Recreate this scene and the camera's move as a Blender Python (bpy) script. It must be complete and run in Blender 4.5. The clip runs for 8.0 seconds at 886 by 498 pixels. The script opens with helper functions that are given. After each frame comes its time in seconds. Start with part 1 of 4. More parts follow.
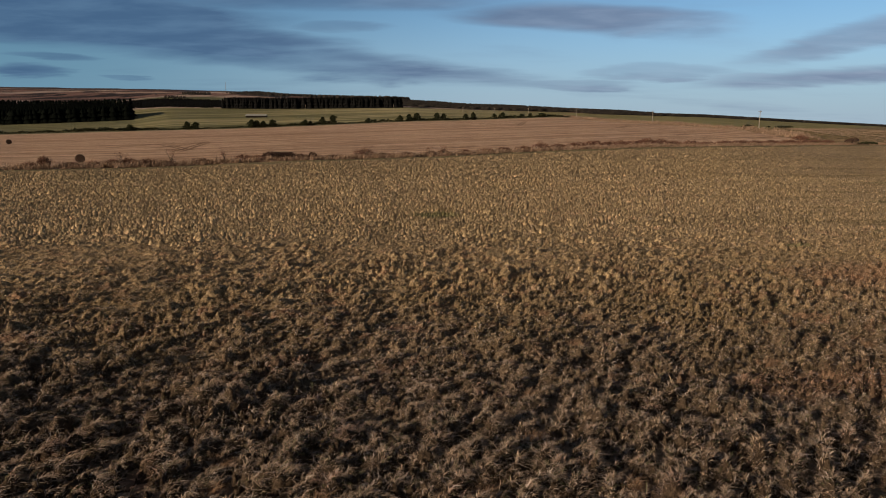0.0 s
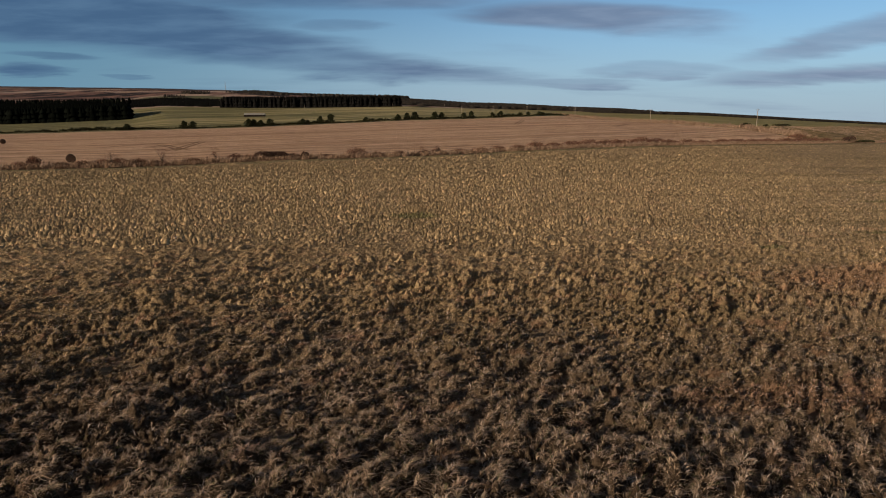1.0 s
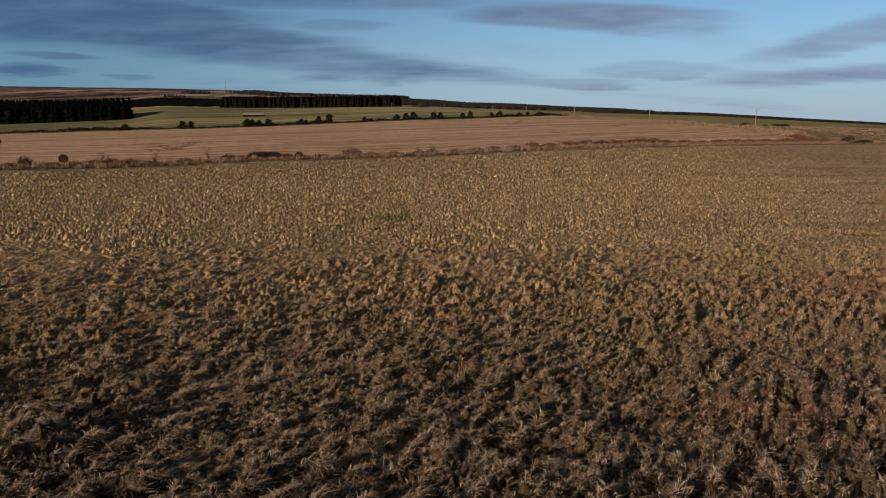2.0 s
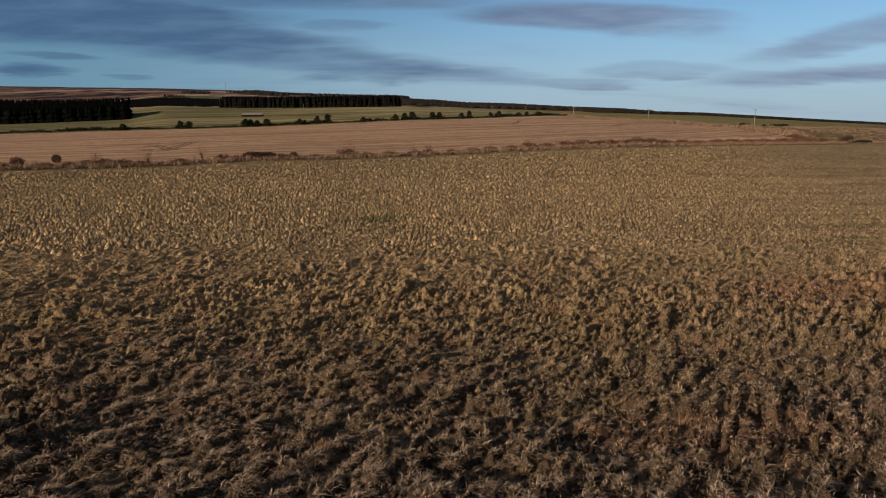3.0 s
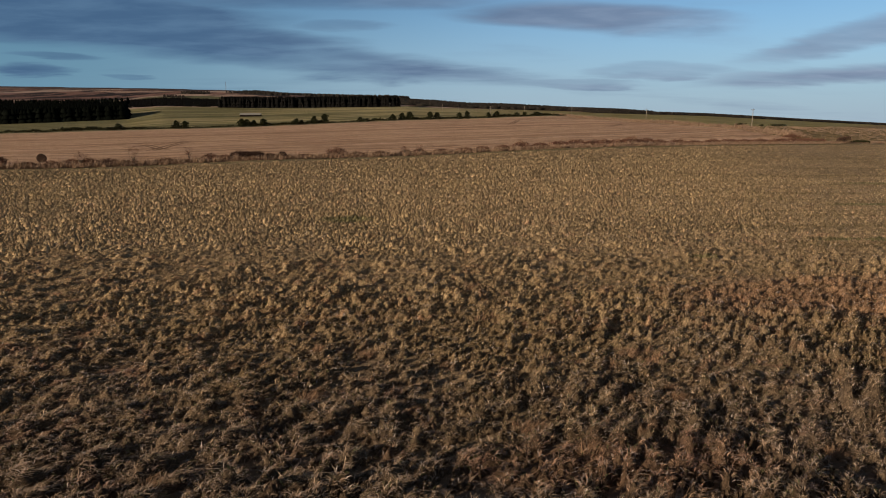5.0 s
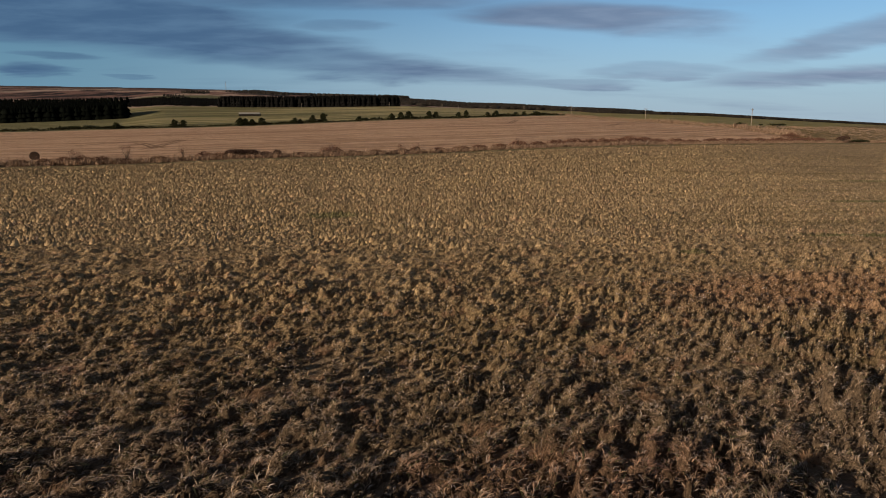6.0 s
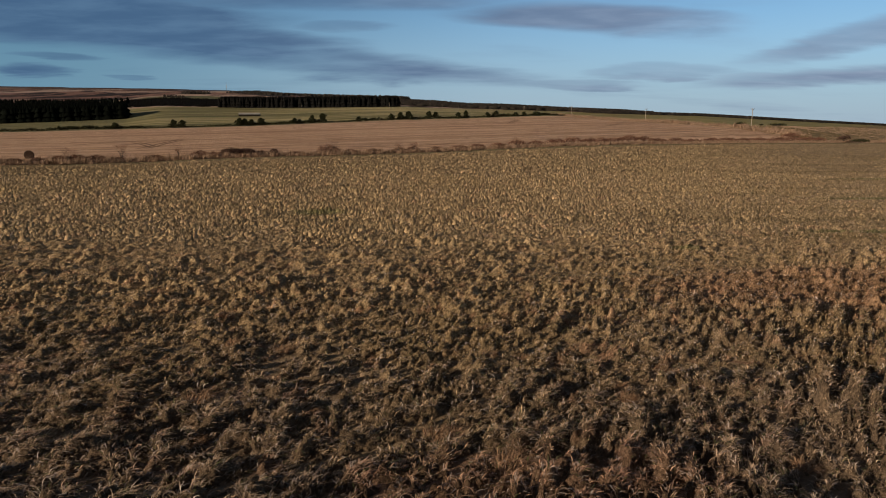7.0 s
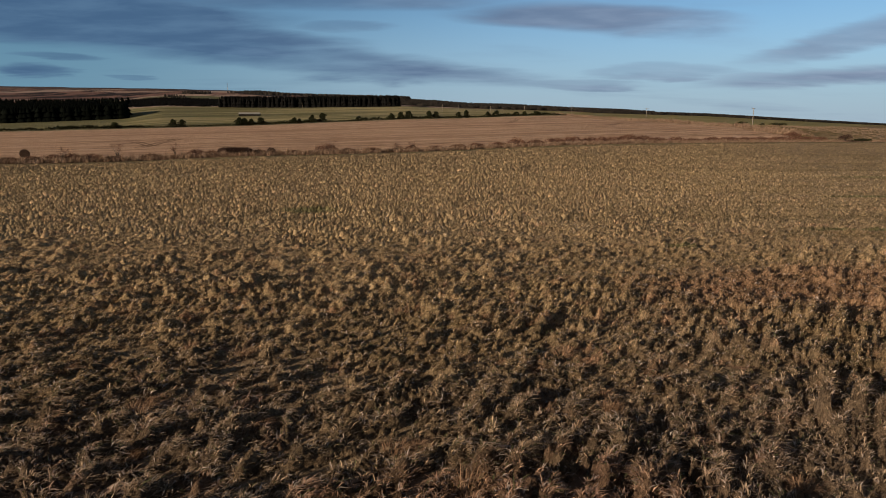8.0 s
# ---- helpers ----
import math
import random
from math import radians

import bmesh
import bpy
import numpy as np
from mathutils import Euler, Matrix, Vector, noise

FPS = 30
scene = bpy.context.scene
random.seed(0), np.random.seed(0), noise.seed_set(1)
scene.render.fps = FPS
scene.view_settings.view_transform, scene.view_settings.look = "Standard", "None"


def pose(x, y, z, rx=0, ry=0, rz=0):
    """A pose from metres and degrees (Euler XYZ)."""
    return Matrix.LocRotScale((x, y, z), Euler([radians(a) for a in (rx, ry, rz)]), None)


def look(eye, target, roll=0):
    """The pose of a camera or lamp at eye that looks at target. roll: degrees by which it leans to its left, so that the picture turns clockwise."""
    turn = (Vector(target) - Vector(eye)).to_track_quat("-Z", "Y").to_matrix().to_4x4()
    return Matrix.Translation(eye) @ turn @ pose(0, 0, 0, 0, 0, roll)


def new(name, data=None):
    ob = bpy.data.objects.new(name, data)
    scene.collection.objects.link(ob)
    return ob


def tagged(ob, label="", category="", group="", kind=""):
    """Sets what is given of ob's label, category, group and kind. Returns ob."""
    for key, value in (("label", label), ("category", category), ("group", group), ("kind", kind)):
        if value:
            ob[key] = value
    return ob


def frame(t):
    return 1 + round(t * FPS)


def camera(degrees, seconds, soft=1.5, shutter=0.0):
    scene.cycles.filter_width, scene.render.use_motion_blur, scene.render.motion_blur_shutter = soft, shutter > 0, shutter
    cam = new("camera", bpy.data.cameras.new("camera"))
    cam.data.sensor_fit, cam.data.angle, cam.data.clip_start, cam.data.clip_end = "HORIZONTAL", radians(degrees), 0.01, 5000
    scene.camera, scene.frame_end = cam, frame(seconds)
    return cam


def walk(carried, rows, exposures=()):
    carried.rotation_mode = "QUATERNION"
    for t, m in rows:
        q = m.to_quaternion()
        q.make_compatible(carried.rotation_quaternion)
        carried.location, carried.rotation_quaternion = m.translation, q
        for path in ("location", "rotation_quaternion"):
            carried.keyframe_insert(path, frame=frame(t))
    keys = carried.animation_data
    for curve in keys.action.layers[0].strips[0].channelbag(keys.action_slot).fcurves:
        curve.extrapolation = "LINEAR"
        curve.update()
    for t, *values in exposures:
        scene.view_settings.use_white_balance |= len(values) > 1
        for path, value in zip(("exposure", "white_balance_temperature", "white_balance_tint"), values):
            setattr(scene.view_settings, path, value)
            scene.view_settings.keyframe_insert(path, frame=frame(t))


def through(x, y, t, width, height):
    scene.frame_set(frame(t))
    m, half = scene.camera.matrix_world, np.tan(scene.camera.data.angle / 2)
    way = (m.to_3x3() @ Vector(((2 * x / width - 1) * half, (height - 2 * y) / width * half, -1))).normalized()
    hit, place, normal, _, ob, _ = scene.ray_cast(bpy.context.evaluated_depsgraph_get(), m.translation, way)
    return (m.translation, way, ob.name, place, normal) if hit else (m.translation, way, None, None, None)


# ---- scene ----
# ================= camera and path =================
cam = camera(70.0, 8.0, soft=1.0)
PATH = [
    (0, (-0.015, -0.015, 5.525), (-0.007, 1.949, 5.149), 0.2),
    (0.5, (0.882, 0.283, 5.581), (0.89, 2.247, 5.203), 0.2),
    (1, (1.678, 0.61, 5.61), (1.685, 2.574, 5.23), 0.1),
    (1.5, (2.407, 1.0, 5.645), (2.413, 2.964, 5.265), 0.1),
    (3, (4.204, 2.097, 5.667), (4.208, 4.06, 5.287), 0.1),
    (3.5, (4.785, 2.463, 5.634), (4.789, 4.426, 5.255), 0.1),
    (4, (5.366, 2.841, 5.592), (5.37, 4.805, 5.212), 0.1),
    (4.5, (5.977, 3.258, 5.551), (5.98, 5.222, 5.172), 0.1),
    (6, (7.526, 4.583, 5.038), (7.528, 6.546, 4.659), 0.2),
    (6.5, (7.883, 5.015, 4.847), (7.885, 6.979, 4.47), 0.2),
    (7, (8.226, 5.502, 4.634), (8.226, 7.466, 4.257), 0.2),
    (7.5, (8.534, 5.95, 4.433), (8.533, 7.914, 4.054), 0.2),
    (8, (8.814, 6.451, 4.369), (8.811, 8.415, 3.992), 0.2),
]
walk(cam, [(t, look(eye, target, roll)) for t, eye, target, roll in PATH], exposures=[(0, 0.04)])

# ================= sun, sky, clouds =================
SUN_AZ, SUN_EL = -132.0, 12.0          # degrees clockwise from +y (ahead), above the horizon
sun_way = Vector((math.sin(radians(SUN_AZ)) * math.cos(radians(SUN_EL)),
                  math.cos(radians(SUN_AZ)) * math.cos(radians(SUN_EL)), math.sin(radians(SUN_EL))))
sun_data = bpy.data.lights.new("sun", "SUN")
sun_data.energy, sun_data.angle, sun_data.color = 5.0, radians(0.6), (1.0, 0.79, 0.58)
sun = new("sun", sun_data)
sun.matrix_world = look(sun_way * 100, (0, 0, 0))


class Nodes:
    """Short hand for building node trees."""

    def __init__(self, tree):
        self.tree = tree
        tree.nodes.clear()

    def add(self, kind, **settings):
        n = self.tree.nodes.new(kind)
        for key, value in settings.items():
            self.put(n.inputs[key], value)
        return n

    def put(self, socket, value):
        if isinstance(value, bpy.types.NodeSocket):
            self.tree.links.new(value, socket)
        else:
            socket.default_value = value

    def math(self, op, a, b=0.0, c=0.0, clamp=False):
        n = self.tree.nodes.new("ShaderNodeMath")
        n.operation, n.use_clamp = op, clamp
        for s, v in zip(n.inputs, (a, b, c)):
            self.put(s, v)
        return n.outputs[0]

    def smooth(self, value, low, high, to_low=0.0, to_high=1.0):
        n = self.tree.nodes.new("ShaderNodeMapRange")
        n.interpolation_type = "SMOOTHSTEP"
        for s, v in zip(n.inputs, (value, low, high, to_low, to_high)):
            self.put(s, v)
        return n.outputs[0]

    def mix(self, factor, a, b, blend="MIX"):
        n = self.tree.nodes.new("ShaderNodeMix")
        n.data_type, n.blend_type = "RGBA", blend
        self.put(n.inputs[0], factor)
        for s, v in zip((n.inputs[6], n.inputs[7]), (a, b)):
            self.put(s, (*v, 1.0) if isinstance(v, tuple) and len(v) == 3 else v)
        return n.outputs[2]

    def noise(self, vector, scale, detail=4.0, rough=0.55, distortion=0.0):
        n = self.tree.nodes.new("ShaderNodeTexNoise")
        self.put(n.inputs["Vector"], vector)
        for key, v in (("Scale", scale), ("Detail", detail), ("Roughness", rough), ("Distortion", distortion)):
            self.put(n.inputs[key], v)
        return n.outputs["Fac"]

    def scaled(self, vector, by, turn=(0, 0, 0)):
        n = self.tree.nodes.new("ShaderNodeMapping")
        self.put(n.inputs["Vector"], vector)
        n.inputs["Scale"].default_value = by
        n.inputs["Rotation"].default_value = turn
        return n.outputs[0]


world = bpy.data.worlds.new("sky")
scene.world = world
world.use_nodes = True
k = Nodes(world.node_tree)
sky = k.add("ShaderNodeTexSky")
sky.sky_type, sky.sun_disc, sky.sun_elevation, sky.sun_rotation = "NISHITA", False, radians(SUN_EL), radians(SUN_AZ)
sky.altitude, sky.air_density, sky.dust_density, sky.ozone_density = 100.0, 0.8, 0.3, 3.5
SKY = 0.11
ways = k.add("ShaderNodeTexCoord").outputs["Generated"]
split = k.add("ShaderNodeSeparateXYZ", Vector=ways)
wx, wy, wz = split.outputs
# clouds lie on a flat sheet overhead: long streaks towards the horizon
low = k.math("ADD", k.math("MAXIMUM", wz, 0.0), 0.10)
sheet = k.add("ShaderNodeCombineXYZ", X=k.math("DIVIDE", wx, low), Y=k.math("DIVIDE", wy, low)).outputs[0]
sheet = k.scaled(sheet, (0.55, 1.0, 1.0), (0, 0, radians(12)))
wisps = k.noise(sheet, 1.1, 6.0, 0.5, 0.3)
fine = k.noise(sheet, 4.0, 5.0, 0.55, 0.2)
ahead_y = k.math("MAXIMUM", wy, 0.05)
az = k.math("DIVIDE", wx, ahead_y)
el = k.math("DIVIDE", wz, ahead_y)
az = k.math("ADD", az, k.math("MULTIPLY", k.math("SUBTRACT", fine, 0.5), 0.09))
el = k.math("ADD", el, k.math("MULTIPLY", k.math("SUBTRACT", wisps, 0.5), 0.045))
front = k.smooth(wy, 0.05, 0.3)
# cloud banks: azimuth and elevation of the middle (tangents), half length, half thickness, slope, depth
BANKS = [(-0.64, 0.176, 0.36, 0.048, -0.08, 1.4), (-0.20, 0.099, 0.34, 0.021, -0.085, 0.8), (-0.36, 0.130, 0.24, 0.025, -0.09, 1.05), (-0.12, 0.198, 0.26, 0.022, 0.02, 0.65),
         (0.235, 0.163, 0.20, 0.022, -0.03, 0.95), (-0.15, 0.147, 0.07, 0.007, 0.0, 0.55), (0.64, 0.138, 0.18, 0.022, 0.22, 0.75), (0.60, 0.080, 0.20, 0.013, 0.06, 0.7),
         (0.34, 0.081, 0.11, 0.009, 0.0, 0.6), (0.18, 0.067, 0.11, 0.008, 0.0, 0.45), (-0.63, 0.085, 0.06, 0.008, -0.03, 0.85), (-0.585, 0.103, 0.065, 0.005, -0.06, 0.65),
         (-0.48, 0.075, 0.035, 0.003, -0.05, 0.45)]
dense = None
for a, e, long, thick, slope, depth in BANKS:
    da = k.math("SUBTRACT", az, a)
    de = k.math("SUBTRACT", k.math("SUBTRACT", el, e), k.math("MULTIPLY", da, slope))
    far = k.math("ADD", k.math("POWER", k.math("ABSOLUTE", k.math("DIVIDE", da, long)), 2.0),
                 k.math("POWER", k.math("ABSOLUTE", k.math("DIVIDE", de, thick)), 2.0))
    bank = k.math("MULTIPLY", k.smooth(far, 1.7, 0.15), depth)
    dense = bank if dense is None else k.math("MAXIMUM", dense, bank)
dense = k.math("MULTIPLY", dense, front)
# loose cloud is thicker out of view, added to cut the sky's blue fill
loose = k.smooth(wisps, k.smooth(wy, 0.05, 0.3, 0.32, 0.5), k.smooth(wy, 0.05, 0.3, 0.62, 0.78))
cover = k.math("ADD", k.math("MULTIPLY", dense, k.smooth(wisps, 0.25, 0.6, 0.6, 1.15)), k.math("MULTIPLY", loose, k.math("SUBTRACT", 0.95, k.math("MULTIPLY", front, 0.5))), clamp=True)
veil = k.smooth(fine, 0.35, 0.75)
side = k.smooth(k.math("DIVIDE", wx, k.math("ADD", k.math("ABSOLUTE", wy), 0.2)), -0.38, 0.45)
side_sky = k.smooth(k.math("DIVIDE", wx, k.math("ADD", k.math("ABSOLUTE", wy), 0.2)), -0.55, 0.12)
# unseen clouds get a dull dark grey that holds back fill light
cloud_dark = k.mix(front, (0.090, 0.079, 0.076), k.mix(side, k.mix(veil, (0.058, 0.121, 0.232), (0.092, 0.176, 0.300)), k.mix(veil, (0.188, 0.246, 0.368), (0.262, 0.325, 0.452))))
clear = k.mix(1.0, sky.outputs[0], k.mix(side_sky, (SKY * 0.72, SKY * 0.82, SKY * 0.80), (SKY * 1.16, SKY * 1.16, SKY * 1.06)), "MULTIPLY")
# sky overhead, out of view, darkened and warmed so the shadows stay deep brown
clear = k.mix(k.smooth(wz, 0.22, 0.5, 0.0, 0.92), clear, k.mix(1.0, clear, (0.24, 0.185, 0.145), "MULTIPLY"))
haze = k.smooth(wz, 0.20, 0.0, 0.0, 0.85)
clear = k.mix(haze, clear, k.mix(side_sky, (0.135, 0.278, 0.420), (0.315, 0.425, 0.565)))
seen = k.mix(k.math("MULTIPLY", cover, 0.9), clear, cloud_dark)
back = k.add("ShaderNodeBackground", Color=seen, Strength=0.95)
k.tree.links.new(back.outputs[0], k.add("ShaderNodeOutputWorld").inputs[0])

# ================= plan of the land =================
HOME = (5.4, 2.8)                       # middle of the polar grid of the land


def hedge_y(x):
    return 165 + 0.56 * x


def treeline_y(x):
    return 508 + 0.6 * x


def margin_x(y):
    return 175 - 0.105 * y


# Contour lines of the land, near to far: east, north, height.
FOOT = [(-103.8, 106.9, -2.7), (-77, 122, -2.5), (-56, 133.5, -2.5), (-36.6, 144.5, -1.9), (-0.6, 164.7, -1.6), (23.7, 178.3, -0.9),
        (41, 188, -0.45), (66.7, 202.4, -0.15), (106.9, 224.9, -0.2), (166.6, 258.3, -0.55), (193, 273, -0.9)]
RISE = [(-302, 327, -0.8), (-193, 392, 2.6), (-123.6, 434, 5.0), (-76.8, 462, 7.4), (-25, 493, 10.1), (23, 522, 11.6), (87.6, 560.6, 14.6),
        (115.7, 577.4, 15.1), (195.8, 603, 13.3), (211, 503, 10.6), (316.5, 453, 3.0), (489, 453, -1.2)]
BENCH = [(-160, 240, -0.2), (-81, 290, 2.1), (-8, 330, 4.7), (82, 400, 8.0), (133, 393, 8.3), (142, 303, 5.0), (162, 328, 6.0), (169, 300, 4.9), (195, 300, 1.2), (213, 300, -0.2)]
BROW = [(-718, 703, 6), (-507, 753, 7.0), (-384, 803, 13.5), (-382, 903, 25.7), (-240, 1003, 32.2), (-48, 1003, 35.3), (7.5, 953, 30.5),
        (177, 903, 25), (374, 903, 20), (626, 903, 9)]
CREST = [(-3058, 3003, 196), (-2023, 3003, 186), (-1375, 3003, 178), (-986, 3003, 170), (-678, 2803, 144), (11, 2503, 101), (387, 2003, 64),
         (661, 1603, 38), (1040, 1503, 12), (1613, 1503, -4)]


def contour(points):
    p = np.array(points, float)
    e, n = p[:, 0] - HOME[0], p[:, 1] - HOME[1]
    turn, far = np.arctan2(e, n), np.hypot(e, n)
    order = np.argsort(turn)
    return turn[order], far[order], p[order, 2]


CONTOURS = [contour(c) for c in (FOOT, BENCH, RISE, BROW, CREST)]


def plain(x, y):
    return 0.0125 + 0.0059 * x - 0.0241 * y


def soft_noise(x, y, size, seed):
    """Smooth value noise from 0 to 1."""
    g = np.random.default_rng(seed).random((256, 256))
    u, v = np.asarray(x) / size, np.asarray(y) / size
    i, j = np.floor(u).astype(int), np.floor(v).astype(int)
    a, b = u - i, v - j
    a, b = a * a * (3 - 2 * a), b * b * (3 - 2 * b)
    pick = lambda m, n: g[(i + m) % 256, (j + n) % 256]
    return (pick(0, 0) * (1 - a) + pick(1, 0) * a) * (1 - b) + (pick(0, 1) * (1 - a) + pick(1, 1) * a) * b


def ground_z(x, y):
    """Height of the land, without its hummocks."""
    x, y = np.asarray(x, float), np.asarray(y, float)
    e, n = x - HOME[0], y - HOME[1]
    turn, far = np.arctan2(e, n), np.hypot(e, n)
    ahead = np.clip((np.cos(turn) + 0.2) / 0.5, 0, 1)
    near = plain(np.clip(x, -60, 60), np.clip(y, -40, 90))
    r0 = np.full_like(far, 62.0)
    z0 = plain(HOME[0] + 62 * np.sin(turn), HOME[1] + 62 * np.cos(turn))
    z = np.where(far < 62, near, z0)
    for t, r, h in CONTOURS:
        r1, z1 = np.interp(turn, t, r), np.interp(turn, t, h)
        r1 = np.maximum(r1, r0 + 5)
        s = np.clip((far - r0) / (r1 - r0), 0, 1)
        z = np.where(far > r0, z0 + (z1 - z0) * s, z)
        r0, z0 = r1, z1
    z = np.where(far > r0, z0 - 0.03 * (far - r0), z)
    swell = (soft_noise(x, y, 260.0, 31) - 0.5) * 14 + (soft_noise(x, y, 90.0, 32) - 0.5) * 5
    z = z + swell * np.clip((far - 1150) / 500, 0, 1) * np.clip((r0 - 250 - far) / 400, 0, 1)
    return near * (1 - ahead) + z * ahead


# ---- tussocks of the rough grass field ----
rng = np.random.default_rng(7)


def scatter(y0, y1, step):
    """Jittered places over the stretch of field from y0 to y1."""
    xs, ys = np.meshgrid(np.arange(-0.4 - 0.72 * y1, 5.2 + 0.72 * y1, step), np.arange(y0, y1, step))
    x = xs.ravel() + rng.uniform(-0.48, 0.48, xs.size) * step
    y = ys.ravel() + rng.uniform(-0.48, 0.48, xs.size) * step
    keep = (x > -0.4 - 0.72 * y) & (x < 5.2 + 0.72 * y) & (y < hedge_y(x) - 16 + 6 * soft_noise(x, y, 4.0, 5))
    return x[keep], y[keep]


# far stretches of the field: from, to, spacing of the tufts, width, height, strands each, strand width
BANDS = [(33, 58, 0.22, 0.105, 0.16, 1, 0.03), (58, 88, 0.265, 0.12, 0.16, 1, 0.04), (88, 130, 0.35, 0.155, 0.17, 0, 0.07), (130, 250, 0.60, 0.26, 0.17, 0, 0.10)]


# ================= materials =================
def material(name):
    m = bpy.data.materials.new(name)
    m.use_nodes = True
    return m, Nodes(m.node_tree)


def finish(k, colour, rough=0.85, bump=None, strength=0.3, distance=0.05, through=0.0, gloss=0.2, metal=0.0):
    b = k.add("ShaderNodeBsdfPrincipled", Roughness=rough, Metallic=metal)
    b.inputs["Specular IOR Level"].default_value = gloss
    k.put(b.inputs["Base Color"], (*colour, 1.0) if isinstance(colour, tuple) else colour)
    if bump is not None:
        k.put(b.inputs["Normal"], k.add("ShaderNodeBump", Height=bump, Strength=strength, Distance=distance).outputs[0])
    last = b.outputs[0]
    if through:
        t = k.add("ShaderNodeBsdfTranslucent")
        k.put(t.inputs[0], (*colour, 1.0) if isinstance(colour, tuple) else colour)
        m = k.add("ShaderNodeMixShader", Fac=through)
        k.tree.links.new(last, m.inputs[1])
        k.tree.links.new(t.outputs[0], m.inputs[2])
        last = m.outputs[0]
    k.tree.links.new(last, k.add("ShaderNodeOutputMaterial").inputs[0])


def combed(k, p):
    """The ground's plan drawn out along the way the wind lays the grass."""
    return k.scaled(k.scaled(p, (1.0, 1.0, 1.0), (0, 0, radians(-53))), (0.28, 1.0, 0.5))


def place_of(k):
    return k.add("ShaderNodeTexCoord").outputs["Object"]


RUST_SPOTS = [(21.0, 25.5, 7.0, 4.0), (9.5, 13.5, 3.0, 1.2)]
GREEN_SPOTS = [(-0.3, 49.0, 2.4, 2.2), (46.0, 57.5, 8.0, 1.8), (31.5, 39.0, 5.0, 0.8), (19.0, 33.0, 0.9, 0.7), (70.0, 78.0, 22.0, 3.0)]


def turf_colour(k, p):
    """Winter pasture: straw, rust, grey-green, in tufts and in wide drifts."""
    tuft = k.noise(p, 1.7, 3.0, 0.6)
    drift = k.noise(p, 0.16, 4.0, 0.6)
    wide = k.noise(p, 0.035, 3.0, 0.5)
    c = k.mix(k.smooth(tuft, 0.36, 0.62), (0.268, 0.196, 0.113), (0.500, 0.370, 0.222))
    c = k.mix(k.math("MULTIPLY", k.smooth(k.noise(p, 0.9, 3.0, 0.6, 0.4), 0.55, 0.66), 0.85), c, (0.455, 0.252, 0.165))
    c = k.mix(k.math("MULTIPLY", k.smooth(drift, 0.46, 0.66), 0.6), c, (0.305, 0.225, 0.118))
    c = k.mix(k.math("MULTIPLY", k.smooth(wide, 0.45, 0.7), 0.35), c, (0.400, 0.290, 0.125))
    s = k.add("ShaderNodeSeparateXYZ", Vector=p)
    # paler sward on the middle of the field; greyer brown grass on the near end
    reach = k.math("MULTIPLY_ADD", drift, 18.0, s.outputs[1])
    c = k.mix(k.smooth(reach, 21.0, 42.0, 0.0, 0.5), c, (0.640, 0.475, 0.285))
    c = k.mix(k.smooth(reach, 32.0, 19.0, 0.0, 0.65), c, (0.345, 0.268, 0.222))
    lanes = k.noise(k.add("ShaderNodeCombineXYZ", X=k.math("MULTIPLY", s.outputs[0], 0.025), Y=k.math("MULTIPLY_ADD", s.outputs[0], 0.02, k.math("MULTIPLY", s.outputs[1], 0.30))).outputs[0], 1.0, 4.0, 0.6, 0.2)
    lanes = k.math("MULTIPLY", k.smooth(lanes, 0.50, 0.62), k.smooth(k.math("MULTIPLY_ADD", s.outputs[1], -0.42, s.outputs[0]), -6.0, 14.0))
    c = k.mix(k.math("MULTIPLY", lanes, 0.45), c, (0.235, 0.182, 0.082))
    for x, y, a, b in RUST_SPOTS:
        d = k.math("ADD", k.math("POWER", k.math("DIVIDE", k.math("SUBTRACT", s.outputs[0], x), a), 2.0),
                   k.math("POWER", k.math("DIVIDE", k.math("SUBTRACT", s.outputs[1], y), b), 2.0))
        c = k.mix(k.smooth(k.math("ADD", d, k.math("MULTIPLY", drift, 1.2)), 1.9, 0.7, 0.0, 0.55), c, (0.430, 0.245, 0.165))
    for x, y, a, b in GREEN_SPOTS:
        d = k.math("ADD", k.math("POWER", k.math("DIVIDE", k.math("SUBTRACT", s.outputs[0], x), a), 2.0),
                   k.math("POWER", k.math("DIVIDE", k.math("SUBTRACT", s.outputs[1], y), b), 2.0))
        d = k.math("ADD", d, k.math("MULTIPLY", drift, 0.8))
        c = k.mix(k.smooth(d, 1.5, 0.5, 0.0, 0.65), c, (0.165, 0.190, 0.072))
    return c


grass_mat, k = material("dry_grass")
p = place_of(k)
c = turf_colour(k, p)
rnd = k.add("ShaderNodeNewGeometry").outputs["Random Per Island"]
c = k.mix(k.smooth(rnd, 0.0, 1.0, 0.0, 1.0), k.mix(1.0, c, (0.52, 0.51, 0.51), "MULTIPLY"), k.mix(1.0, c, (1.95, 1.90, 1.86), "MULTIPLY"))
c = k.mix(k.math("GREATER_THAN", rnd, 0.86), c, (0.66, 0.545, 0.470))
c = k.mix(k.math("LESS_THAN", rnd, 0.12), c, (0.130, 0.130, 0.060))
finish(k, c, rough=0.75, through=0.15, gloss=0.12)

